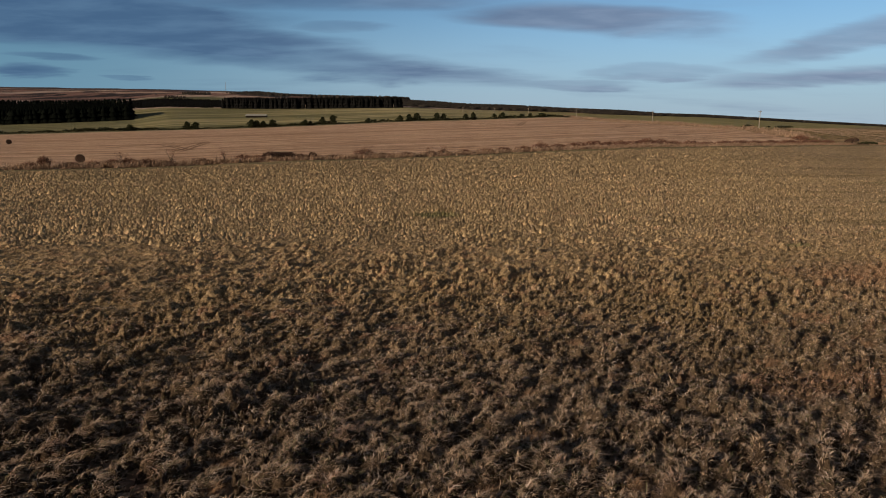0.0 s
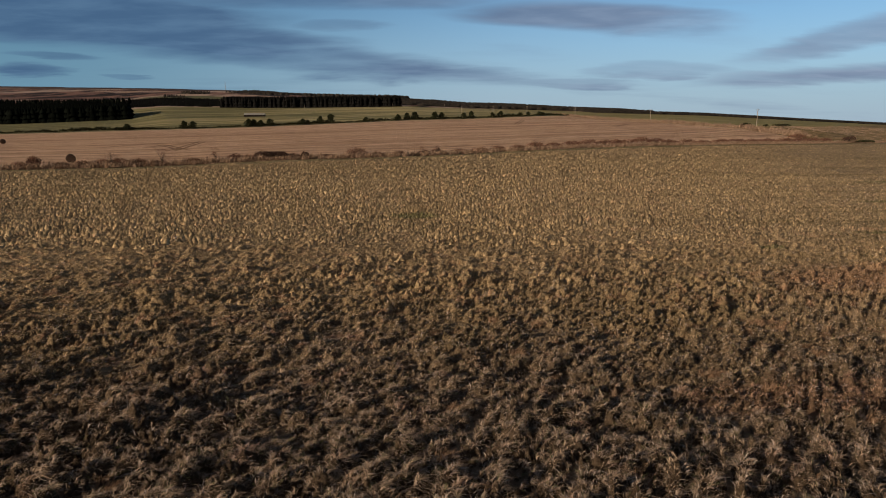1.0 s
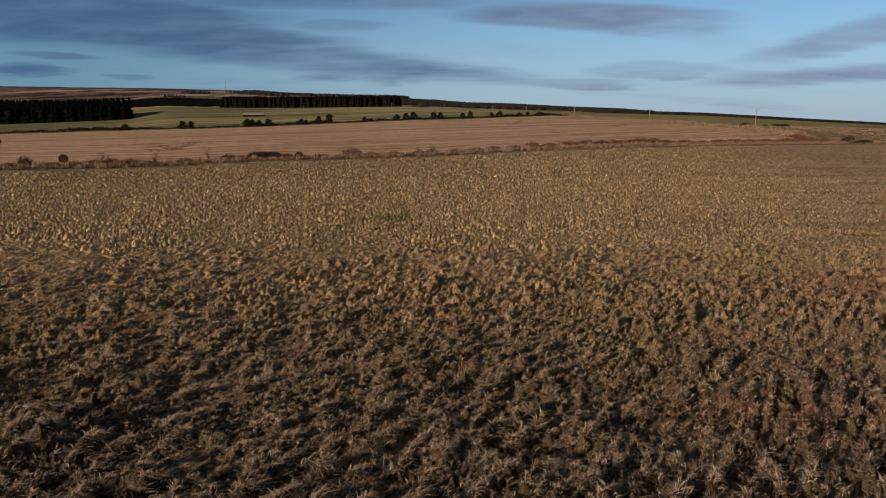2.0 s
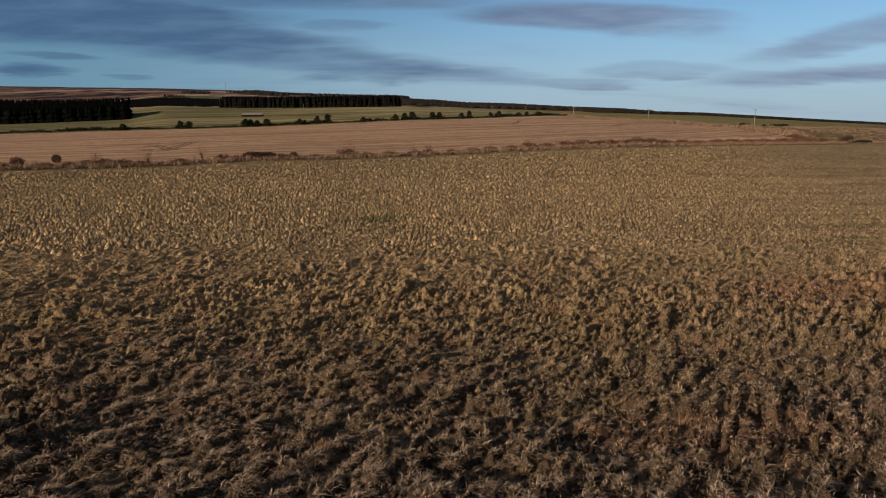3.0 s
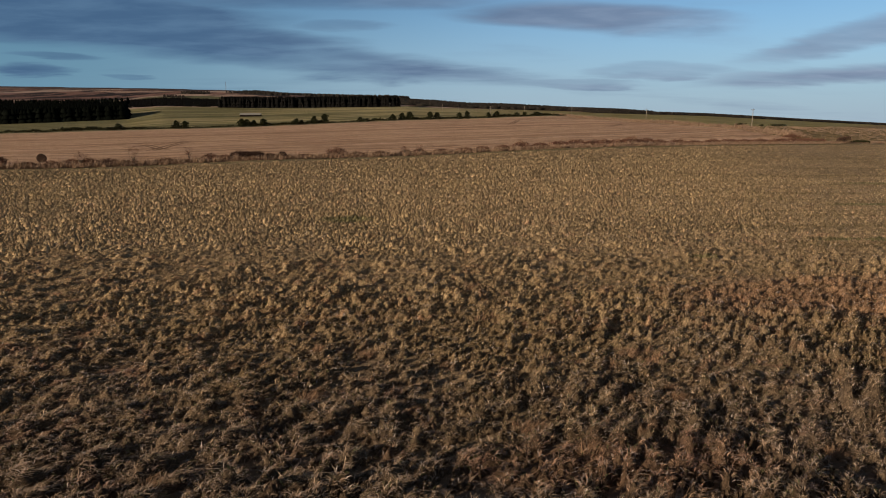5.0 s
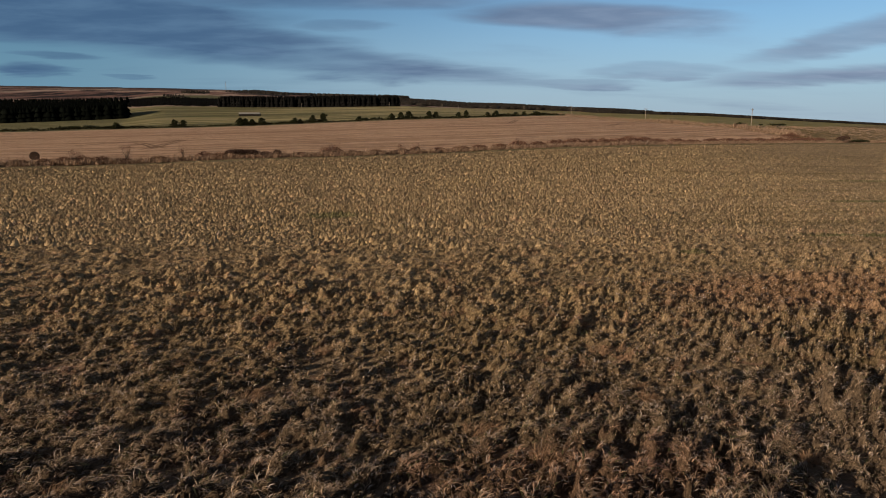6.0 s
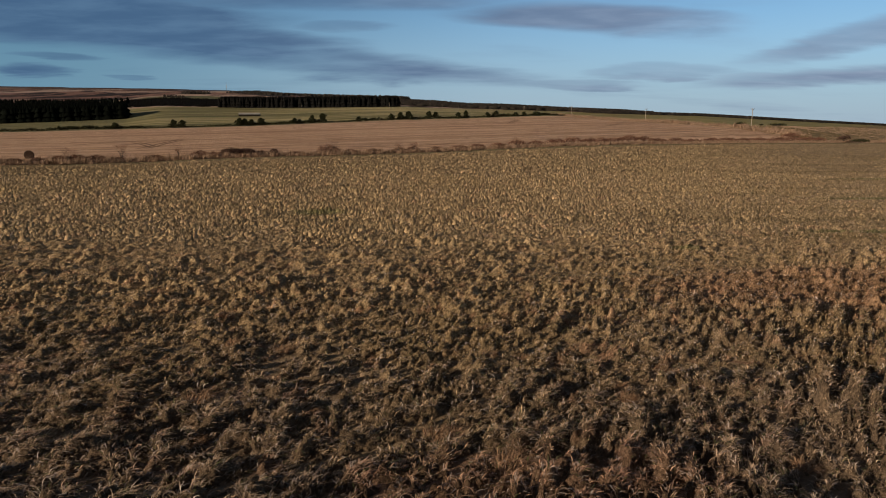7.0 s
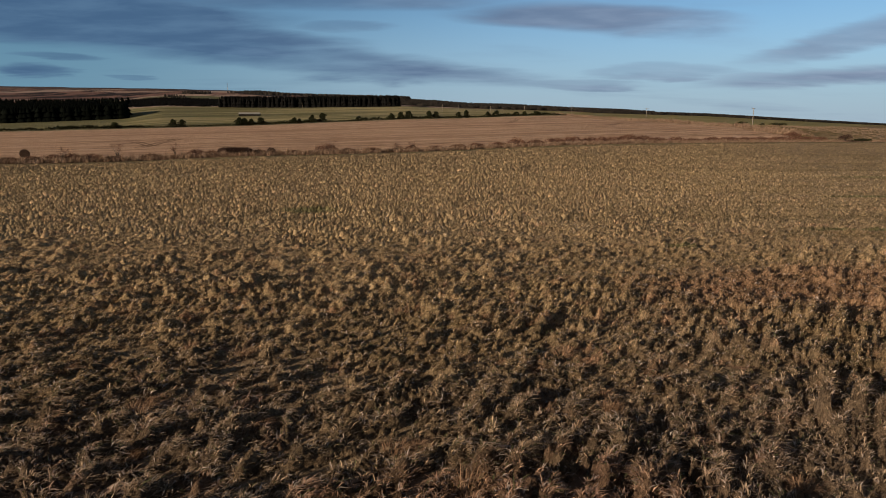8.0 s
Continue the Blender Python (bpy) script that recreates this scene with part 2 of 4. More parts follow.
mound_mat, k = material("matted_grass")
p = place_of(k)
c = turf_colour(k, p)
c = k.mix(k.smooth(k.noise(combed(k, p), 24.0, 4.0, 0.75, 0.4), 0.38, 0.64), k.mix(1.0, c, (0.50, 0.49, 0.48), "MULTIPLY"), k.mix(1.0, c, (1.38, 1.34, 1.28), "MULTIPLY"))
# thatch of the near mat, darkened further to paint shade between the strands
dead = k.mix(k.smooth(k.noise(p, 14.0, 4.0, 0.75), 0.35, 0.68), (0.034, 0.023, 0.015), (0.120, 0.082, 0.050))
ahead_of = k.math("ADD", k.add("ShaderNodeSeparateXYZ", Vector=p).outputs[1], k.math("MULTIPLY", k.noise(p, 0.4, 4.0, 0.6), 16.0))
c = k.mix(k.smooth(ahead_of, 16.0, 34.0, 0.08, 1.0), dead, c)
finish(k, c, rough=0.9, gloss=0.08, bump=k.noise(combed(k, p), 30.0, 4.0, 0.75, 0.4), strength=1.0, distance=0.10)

tuft_mat, k = material("tufted_grass")
p = place_of(k)
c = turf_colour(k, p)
rnd = k.add("ShaderNodeNewGeometry").outputs["Random Per Island"]
c = k.mix(rnd, k.mix(1.0, c, (0.62, 0.61, 0.58), "MULTIPLY"), k.mix(1.0, c, (1.36, 1.33, 1.27), "MULTIPLY"))
finish(k, c, rough=0.9, gloss=0.08, bump=k.noise(k.scaled(p, (1.0, 1.0, 0.4)), 22.0, 3.0, 0.75), strength=0.6, distance=0.06)

land_mat, k = material("land")
p = place_of(k)
s = k.add("ShaderNodeSeparateXYZ", Vector=p)
px, py, pz = s.outputs
wob = k.math("MULTIPLY", k.math("SUBTRACT", k.noise(p, 0.06, 3.0), 0.5), 6.0)
beyond_hedge = k.smooth(k.math("ADD", k.math("SUBTRACT", py, k.math("MULTIPLY_ADD", px, 0.56, 165.0)), k.math("MULTIPLY", wob, 0.35)), -0.5, 0.8)
beyond_trees = k.smooth(k.math("ADD", k.math("SUBTRACT", py, k.math("MULTIPLY_ADD", px, 0.6, 508.0)), wob), -1.5, 1.5)
east = k.smooth(k.math("ADD", k.math("SUBTRACT", px, k.math("MULTIPLY_ADD", py, -0.105, 175.0)), wob), -1.0, 1.5)
# the rough field
turf = turf_colour(k, p)
thatch = k.mix(k.smooth(k.noise(p, 6.0, 5.0, 0.7), 0.3, 0.7), (0.058, 0.036, 0.016), (0.160, 0.102, 0.045))
turf = k.mix(0.65, thatch, turf)
from_hedge = k.math("SUBTRACT", py, k.math("MULTIPLY_ADD", px, 0.56, 165.0))
verge = k.mix(k.smooth(k.noise(p, 0.8, 4.0, 0.6), 0.35, 0.65), (0.215, 0.172, 0.088), (0.330, 0.252, 0.135))
turf = k.mix(k.smooth(k.math("ADD", from_hedge, k.math("MULTIPLY", wob, 0.4)), -18.0, -12.0), turf, verge)
# darker strip along the margin's foot paints in the shade under the tall grass
turf = k.mix(k.smooth(from_hedge, -3.0, -1.5), turf, (0.180, 0.130, 0.080))
# stubble: drilled rows along the field, lighter and darker passes, wheelings
across = k.math("MULTIPLY_ADD", px, -0.489, k.math("MULTIPLY", py, 0.873))
along = k.math("MULTIPLY_ADD", px, 0.873, k.math("MULTIPLY", py, 0.489))
rows_at = k.add("ShaderNodeCombineXYZ", X=k.math("MULTIPLY", along, 0.012), Y=k.math("MULTIPLY", across, 1.0)).outputs[0]
passes = k.noise(rows_at, 0.05, 5.0, 0.66, 0.25)
rows = k.noise(rows_at, 0.62, 3.0, 0.6, 0.2)
stub = k.mix(k.smooth(passes, 0.35, 0.65), (0.570, 0.360, 0.240), (0.770, 0.535, 0.375))
stub = k.mix(k.smooth(k.noise(rows_at, 0.085, 4.0, 0.6, 0.3), 0.52, 0.60, 0.0, 0.6), stub, (0.360, 0.210, 0.130))
stub = k.mix(k.smooth(rows, 0.50, 0.60, 0.0, 0.9), stub, (0.235, 0.132, 0.078))
stub = k.mix(k.smooth(k.noise(rows_at, 1.5, 3.0, 0.65, 0.1), 0.54, 0.64, 0.0, 0.75), stub, (0.250, 0.140, 0.082))
stub = k.mix(k.smooth(k.noise(p, 0.7, 6.0, 0.7), 0.35, 0.7, 0.0, 0.35), stub, (0.68, 0.46, 0.29))
clods = k.noise(k.add("ShaderNodeCombineXYZ", X=k.math("MULTIPLY", along, 0.16), Y=across).outputs[0], 0.55, 4.0, 0.7, 0.8)
stub = k.mix(k.smooth(clods, 0.56, 0.66, 0.0, 0.7), stub, (0.230, 0.128, 0.076))
stub = k.mix(k.smooth(clods, 0.42, 0.34, 0.0, 0.6), stub, (0.740, 0.500, 0.320))
track = k.math("PINGPONG", k.math("ADD", across, k.math("MULTIPLY", k.noise(p, 0.012, 2.0), 20.0)), 12.0)
track = k.math("MULTIPLY", k.smooth(k.math("ABSOLUTE", k.math("SUBTRACT", track, 11.0)), 0.75, 0.25), k.smooth(k.noise(p, 0.05, 3.0), 0.4, 0.6))
stub = k.mix(k.math("MULTIPLY", track, 0.75), stub, (0.160, 0.095, 0.058))
for ax, ay, bx, by in [(-103.3, 198.0, -94.0, 224.0), (-88.0, 196.0, -84.0, 232.0), (-74.1, 180.5, -83.0, 228.0), (-91.0, 213.0, -71.8, 184.3), (46.4, 383.4, 60.0, 460.0), (94.1, 342.2, 109.0, 373.0)]:
    long = math.hypot(bx - ax, by - ay)
    ux, uy = (bx - ax) / long, (by - ay) / long
    ex, ey = k.math("SUBTRACT", px, ax), k.math("SUBTRACT", py, ay)
    run = k.math("ADD", k.math("MULTIPLY", ex, ux), k.math("MULTIPLY", ey, uy))
    off = k.math("ADD", k.math("ADD", k.math("MULTIPLY", ex, -uy), k.math("MULTIPLY", ey, ux)), k.math("MULTIPLY", wob, 0.25))
    wheel = k.math("ABSOLUTE", k.math("SUBTRACT", k.math("ABSOLUTE", off), 1.0))
    worn = k.math("MULTIPLY", k.smooth(wheel, 0.8, 0.25), k.math("MULTIPLY", k.smooth(run, -2.0, 2.0), k.smooth(run, long + 2.0, long - 2.0)))
    stub = k.mix(k.math("MULTIPLY", worn, 0.85), stub, (0.180, 0.105, 0.064))
# green pasture beyond the trees, and east of the stubble
lush = k.mix(k.smooth(k.noise(k.scaled(p, (0.25, 1.0, 1.0)), 0.012, 3.0, 0.5), 0.3, 0.7), (0.165, 0.152, 0.066), (0.420, 0.355, 0.175))
lush = k.mix(k.smooth(k.noise(p, 0.02, 4.0, 0.6), 0.45, 0.65, 0.0, 0.6), lush, (0.285, 0.25, 0.13))
swathes = k.noise(k.add("ShaderNodeCombineXYZ", X=k.math("MULTIPLY", along, 0.004), Y=k.math("MULTIPLY", across, 0.05)).outputs[0], 1.0, 5.0, 0.65, 0.4)
lush = k.mix(k.smooth(swathes, 0.5, 0.58, 0.0, 0.7), lush, (0.100, 0.104, 0.044))
lush = k.mix(k.smooth(swathes, 0.46, 0.40, 0.0, 0.75), lush, (0.540, 0.450, 0.250))
lush = k.mix(k.smooth(k.math("ADD", px, wob), -140.0, -330.0, 0.0, 0.5), lush, (0.095, 0.100, 0.043))
rushes = k.mix(k.smooth(k.noise(p, 0.25, 5.0, 0.65), 0.4, 0.62), (0.17, 0.135, 0.06), (0.36, 0.25, 0.13))
green_e = k.mix(k.smooth(k.noise(p, 0.03, 4.0, 0.6), 0.35, 0.65), (0.235, 0.205, 0.085), (0.330, 0.285, 0.125))
green_e = k.mix(k.smooth(k.math("ADD", k.math("MULTIPLY_ADD", px, -1.25, py), k.math("MULTIPLY", wob, 3.0)), 138.0, 112.0), green_e, rushes)
# moor
streak = k.scaled(p, (1.3, 0.30, 1.0))
moor = k.mix(k.smooth(k.noise(streak, 0.010, 6.0, 0.68, 0.8), 0.46, 0.53), (0.036, 0.027, 0.026), (0.245, 0.140, 0.112))
moor = k.mix(k.smooth(k.noise(streak, 0.0045, 5.0, 0.6), 0.50, 0.55, 0.0, 0.85), moor, (0.50, 0.37, 0.30))
for x, y, a, b, tone in [(-620.0, 1540.0, 130.0, 280.0, (0.135, 0.135, 0.070)), (-500.0, 1750.0, 110.0, 110.0, (0.46, 0.32, 0.25)), (-1050.0, 2100.0, 260.0, 160.0, (0.42, 0.29, 0.22)), (-760.0, 2350.0, 120.0, 120.0, (0.44, 0.27, 0.21))]:
    d = k.math("ADD", k.math("POWER", k.math("DIVIDE", k.math("SUBTRACT", px, x), a), 2.0), k.math("POWER", k.math("DIVIDE", k.math("SUBTRACT", py, y), b), 2.0))
    moor = k.mix(k.smooth(k.math("ADD", d, k.math("MULTIPLY", k.noise(p, 0.012, 4.0), 0.9)), 1.6, 1.1), moor, tone)
c = k.mix(east, stub, green_e)
moor = k.mix(k.smooth(k.noise(streak, 0.022, 5.0, 0.7, 0.6), 0.52, 0.62, 0.0, 0.65), moor, (0.050, 0.036, 0.032))
moor = k.mix(k.smooth(k.math("MULTIPLY_ADD", wob, 30.0, py), 2560.0, 2760.0, 0.0, 0.85), moor, (0.045, 0.034, 0.034))
far_green = k.mix(k.smooth(px, 95.0, 180.0), lush, green_e)
c = k.mix(beyond_trees, c, far_green)
c = k.mix(beyond_hedge, turf, c)
c = k.mix(k.smooth(k.math("ADD", k.math("MULTIPLY_ADD", px, -0.05, py), k.math("MULTIPLY", wob, 20.0)), 1062.0, 1095.0), c, moor)
rough_bump = k.math("ADD", k.noise(p, 5.0, 5.0, 0.7), k.math("MULTIPLY", k.noise(p, 1.2, 3.0, 0.6), 1.4))
finish(k, c, rough=0.95, bump=rough_bump, strength=0.8, distance=0.25, gloss=0.1)


def plain_material(name, dark, light, scale, rough=0.85, through=0.0, gloss=0.2, bump=0.3, metal=0.0):
    m, k = material(name)
    p = place_of(k)
    c = k.mix(k.smooth(k.noise(p, scale, 5.0, 0.65), 0.32, 0.68), dark, light)
    c = k.mix(k.smooth(k.noise(p, scale * 0.17, 3.0), 0.35, 0.7, 0.0, 0.35), c, dark)
    rnd = k.add("ShaderNodeNewGeometry").outputs["Random Per Island"]
    c = k.mix(k.smooth(rnd, 0.0, 1.0, 0.0, 0.5), c, k.mix(1.0, c, (0.55, 0.55, 0.55), "MULTIPLY"))
    finish(k, c, rough=rough, bump=k.noise(p, scale * 3, 4.0), strength=bump, distance=0.03, through=through, gloss=gloss, metal=metal)
    return m


rusty_mat = plain_material("rusty_grass", (0.30, 0.180, 0.105), (0.56, 0.37, 0.235), 1.1, through=0.2, gloss=0.1)
straw_mat = plain_material("tall_straw", (0.23, 0.148, 0.100), (0.54, 0.385, 0.270), 1.3, through=0.25, gloss=0.1)
scrub_mat = plain_material("red_twigs", (0.125, 0.060, 0.042), (0.260, 0.140, 0.092), 0.8, through=0.1)
dark_bush_mat = plain_material("dark_twigs", (0.050, 0.028, 0.022), (0.105, 0.060, 0.042), 0.8, through=0.1)
bark_mat = plain_material("bark", (0.055, 0.042, 0.034), (0.13, 0.10, 0.08), 5.0, bump=0.6)
pine_mat = plain_material("pine_needles", (0.018, 0.023, 0.012), (0.055, 0.060, 0.029), 0.6, through=0.1, gloss=0.03)
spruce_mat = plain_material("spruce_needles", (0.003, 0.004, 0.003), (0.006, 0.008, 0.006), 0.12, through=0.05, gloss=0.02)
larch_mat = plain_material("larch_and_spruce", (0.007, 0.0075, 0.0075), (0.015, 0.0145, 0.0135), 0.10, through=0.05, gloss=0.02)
gorse_mat = plain_material("gorse", (0.024, 0.028, 0.014), (0.055, 0.056, 0.026), 0.9, through=0.1, gloss=0.04)
far_scrub_mat = plain_material("far_scrub", (0.034, 0.031, 0.028), (0.085, 0.072, 0.060), 0.08, through=0.05, gloss=0.02)
bale_mat = plain_material("bale_straw", (0.055, 0.034, 0.024), (0.115, 0.072, 0.047), 4.0, bump=0.8)
pole_mat = plain_material("weathered_wood", (0.24, 0.21, 0.17), (0.38, 0.335, 0.28), 6.0, bump=0.5)
metal_mat = plain_material("grey_metal", (0.22, 0.23, 0.24), (0.34, 0.35, 0.36), 8.0, rough=0.5, metal=0.7, bump=0.05)
glaze_mat = plain_material("brown_glaze", (0.10, 0.05, 0.03), (0.16, 0.09, 0.06), 9.0, rough=0.2, gloss=0.5, bump=0.02)
roof_mat = plain_material("pale_sheeting", (0.42, 0.41, 0.40), (0.56, 0.545, 0.53), 0.7, rough=0.6, gloss=0.3, bump=0.2)
tin_mat = plain_material("dark_sheeting", (0.012, 0.010, 0.009), (0.024, 0.020, 0.018), 0.7, rough=0.9, gloss=0.05, bump=0.2)


# ================= mesh helpers =================
def mesh_of(name, verts, faces4=None, faces3=None, smooth=False):
    """A mesh from arrays of vertices, quads and triangles."""
    verts = np.asarray(verts, np.float32)
    f4 = np.zeros((0, 4), int) if faces4 is None else np.asarray(faces4, int).reshape(-1, 4)
    f3 = np.zeros((0, 3), int) if faces3 is None else np.asarray(faces3, int).reshape(-1, 3)
    me = bpy.data.meshes.new(name)
    me.vertices.add(len(verts))
    me.vertices.foreach_set("co", verts.ravel())
    me.loops.add(f4.size + f3.size)
    me.loops.foreach_set("vertex_index", np.concatenate([f4.ravel(), f3.ravel()]).astype(np.int32))
    me.polygons.add(len(f4) + len(f3))
    me.polygons.foreach_set("loop_start", np.concatenate([np.arange(len(f4)) * 4, f4.size + np.arange(len(f3)) * 3]).astype(np.int32))
    me.update(calc_edges=True)
    me.validate()
    if smooth:
        me.polygons.foreach_set("use_smooth", np.ones(len(me.polygons), bool))
    return me


def strands(base, way, length, width, lean, droop, bent=True, side=None):
    """Grass strands or twigs: base points, level directions, lengths, widths, how far they lean and droop. bent: of two segments; None: arched blades, pointed at both ends. Returns verts, quads, tris."""
    n = len(base)
    way = way / np.maximum(np.linalg.norm(way, axis=1, keepdims=True), 1e-6)
    a = rng.uniform(0, 2 * np.pi, n) if side is None else side
    across = np.stack([np.cos(a), np.sin(a), np.zeros(n)], 1) * (width / 2)[:, None]
    up = np.array([0, 0, 1.0])
    mid = base + way * (length * lean * 0.42)[:, None] + up * (length * 0.55 * np.sqrt(np.maximum(1 - lean ** 2, 0.1)))[:, None]
    tip = base + way * (length * (lean + droop * 0.5))[:, None] + up * (length * np.maximum(np.sqrt(np.maximum(1 - lean ** 2, 0.05)) - droop * 0.55, 0.12))[:, None]
    i = np.arange(n)
    if bent:
        v = np.stack([base - across, base + across, mid - across * 0.8, mid + across * 0.8, tip], 1).reshape(-1, 3)
        o = i * 5
        return v, np.stack([o, o + 1, o + 3, o + 2], 1), np.stack([o + 2, o + 3, o + 4], 1)
    if bent is None:
        v = np.stack([base, mid - across, tip, mid + across], 1).reshape(-1, 3)
        return v, np.stack([i * 4, i * 4 + 1, i * 4 + 2, i * 4 + 3], 1), np.zeros((0, 3), int)
    v = np.stack([base - across, base + across, tip], 1).reshape(-1, 3)
    o = i * 3
    return v, np.zeros((0, 4), int), np.stack([o, o + 1, o + 2], 1)


def merged(pieces):
    vs, f4, f3, o = [], [], [], 0
    for v, a, b in pieces:
        vs.append(v), f4.append(a + o), f3.append(b + o)
        o += len(v)
    return np.concatenate(vs), np.concatenate(f4), np.concatenate(f3)


def tube(path, radii, sides=6):
    """Verts and quads of a tapering round limb along a path."""
    path = [Vector(q) for q in path]
    vs, fs = [], []
    for i, q in enumerate(path):
        d = (path[min(i + 1, len(path) - 1)] - path[max(i - 1, 0)]).normalized()
        a = d.cross(Vector((0.31, 0.87, 0.2))).normalized()
        b = d.cross(a)
        for s in range(sides):
            w = 2 * math.pi * s / sides
            vs.append(q + (a * math.cos(w) + b * math.sin(w)) * radii[i])
        if i:
            o = (i - 1) * sides
            fs += [(o + s, o + (s + 1) % sides, o + sides + (s + 1) % sides, o + sides + s) for s in range(sides)]
    return np.array([tuple(v) for v in vs]), np.array(fs), np.zeros((0, 3), int)


def part(name, me, mat, parent, label=""):
    me.materials.clear()
    me.materials.append(mat)
    ob = new(name, me)
    ob.parent = parent
    return tagged(ob, label)


def from_bmesh(name, bm):
    me = bpy.data.meshes.new(name)
    bm.to_mesh(me)
    bm.free()
    return me


# ================= the land =================
def build_ground():
    inner = np.radians(np.arange(-48, 48.01, 0.5))
    outer = np.radians(np.concatenate([np.arange(-180, -48, 6.0), inner * 180 / np.pi, np.arange(54, 180, 6.0)]))
    r = [0.0, 2.0, 4.0]
    while r[-1] < 4700:
        f = r[-1]
        r.append(f + (0.9 if f < 6.5 else max(0.25, 0.018 * f) if f < 60 else 0.022 * f if f < 1200 else 0.04 * f))
    r = np.array(r)
    R, T = np.meshgrid(r[1:], outer, indexing="ij")
    X, Y = HOME[0] + R * np.sin(T), HOME[1] + R * np.cos(T)
    Z = ground_z(X, Y)
    Z = Z + (soft_noise(X, Y, 7.0, 3) - 0.5) * 0.22 * np.clip(R / 20 - 0.3, 0, 1) * (R < 900)
    m, n = R.shape
    verts = np.concatenate([np.stack([X, Y, Z], -1).reshape(-1, 3), [[HOME[0], HOME[1], float(ground_z(HOME[0], HOME[1]))]]])
    i, j = np.meshgrid(np.arange(m - 1), np.arange(n), indexing="ij")
    a, b = i * n + j, i * n + (j + 1) % n
    quads = np.stack([a, a + n, b + n, b], -1).reshape(-1, 4)
    jj = np.arange(n)
    tris = np.stack([np.full(n, m * n), jj, (jj + 1) % n], 1)
    ob = new("ground", mesh_of("ground", verts, quads, tris, smooth=True))
    ob.data.materials.append(land_mat)
    return tagged(ob, "rolling farmland with rough winter pasture, stubble and moor", "ground", kind="structure")


ground = build_ground()


def land(x, y):
    return float(ground_z(x, y)) + (float(soft_noise(x, y, 7.0, 3)) - 0.5) * 0.22


# ---- grass of the near field ----
def turf_z(x, y):
    return ground_z(x, y) + (soft_noise(x, y, 7.0, 3) - 0.5) * 0.22 * np.clip(np.hypot(x - HOME[0], y - HOME[1]) / 20 - 0.3, 0, 1)


def clumps(x, y, size, seed, fill, steep):
    """Tufts scattered about one to a cell of the given size: how high each place stands, and its way out from the tuft's middle."""
    g = np.random.default_rng(seed).random((5, 256, 256))
    i, j = np.floor(x / size).astype(int), np.floor(y / size).astype(int)
    best, ox, oy = np.zeros_like(x), np.zeros_like(x), np.zeros_like(x)
    for di in (-1, 0, 1):
        for dj in (-1, 0, 1):
            m, n = (i + di) % 256, (j + dj) % 256
            dx = x - (i + di + 0.5 + 0.85 * (g[0, m, n] - 0.5)) * size
            dy = y - (j + dj + 0.5 + 0.85 * (g[1, m, n] - 0.5)) * size
            wide = size * (0.36 + 0.34 * g[2, m, n])
            q = np.hypot((0.60 * dx + 0.80 * dy) / (wide * 1.9), (0.60 * dy - 0.80 * dx) / (wide * 0.72))
            edge = np.clip((1.0 - q) / steep, 0, 1)
            h = np.where(g[4, m, n] < fill, 0.45 + 0.75 * g[3, m, n], 0.0) * edge * edge * (3 - 2 * edge) * (1.08 - 0.25 * q * q)
            more = h > best
            best = np.where(more, h, best)
            ox, oy = np.where(more, dx / wide, ox), np.where(more, dy / wide, oy)
    return best, ox, oy


def tufts_from(x, y):
    """How the grass stands up in tufts, 0 in the gaps to about 1.5 on the rank ones, and the way out from each tuft's middle."""
    wx = x + 0.11 * (soft_noise(x, y, 0.17, 51) - 0.5) + 0.08 * (soft_noise(x, y, 0.085, 52) - 0.5)
    wy = y + 0.11 * (soft_noise(x, y, 0.17, 53) - 0.5) + 0.08 * (soft_noise(x, y, 0.085, 54) - 0.5)
    a, ax, ay = clumps(wx, wy, 0.205, 55, 0.88, 0.95)
    rank = np.interp(y + 9 * (soft_noise(x, y, 3.0, 64) - 0.5), [10, 20, 36], [0.62, 0.50, 0.28])
    b, bx, by = clumps(wx, wy, 0.47, 56, rank, 0.8)
    b = b * 1.5
    more = b > a
    return np.where(more, b, a) * (0.8 + 0.4 * soft_noise(x, y, 0.07, 57)), np.where(more, bx, ax), np.where(more, by, ay)


def tufts_at(x, y):
    return tufts_from(x, y)[0]


def stand(x, y):
    """Height of the mat: rank near at hand and in drifts, grazed short further out."""
    rank = 0.65 + 0.7 * soft_noise(x, y, 2.3, 59) * soft_noise(x, y, 9.0, 60) * 2
    return np.interp(y, [10, 20, 34, 60, 90], [0.27, 0.175, 0.115, 0.10, 0.10]) * rank


def sward_z(x, y, up):
    """Top of the matted grass where it stands up by so much: hollows a stride across, and the tufts on them."""
    return turf_z(x, y) + stand(x, y) * (up * np.interp(y, [34, 42], [1.0, 0.3]) + np.interp(y, [14, 26], [1.15, 0.8]) * (soft_noise(x, y, 0.75, 65) - 0.5)) - 0.02


def mat_z(x, y):
    return sward_z(x, y, tufts_at(x, y))


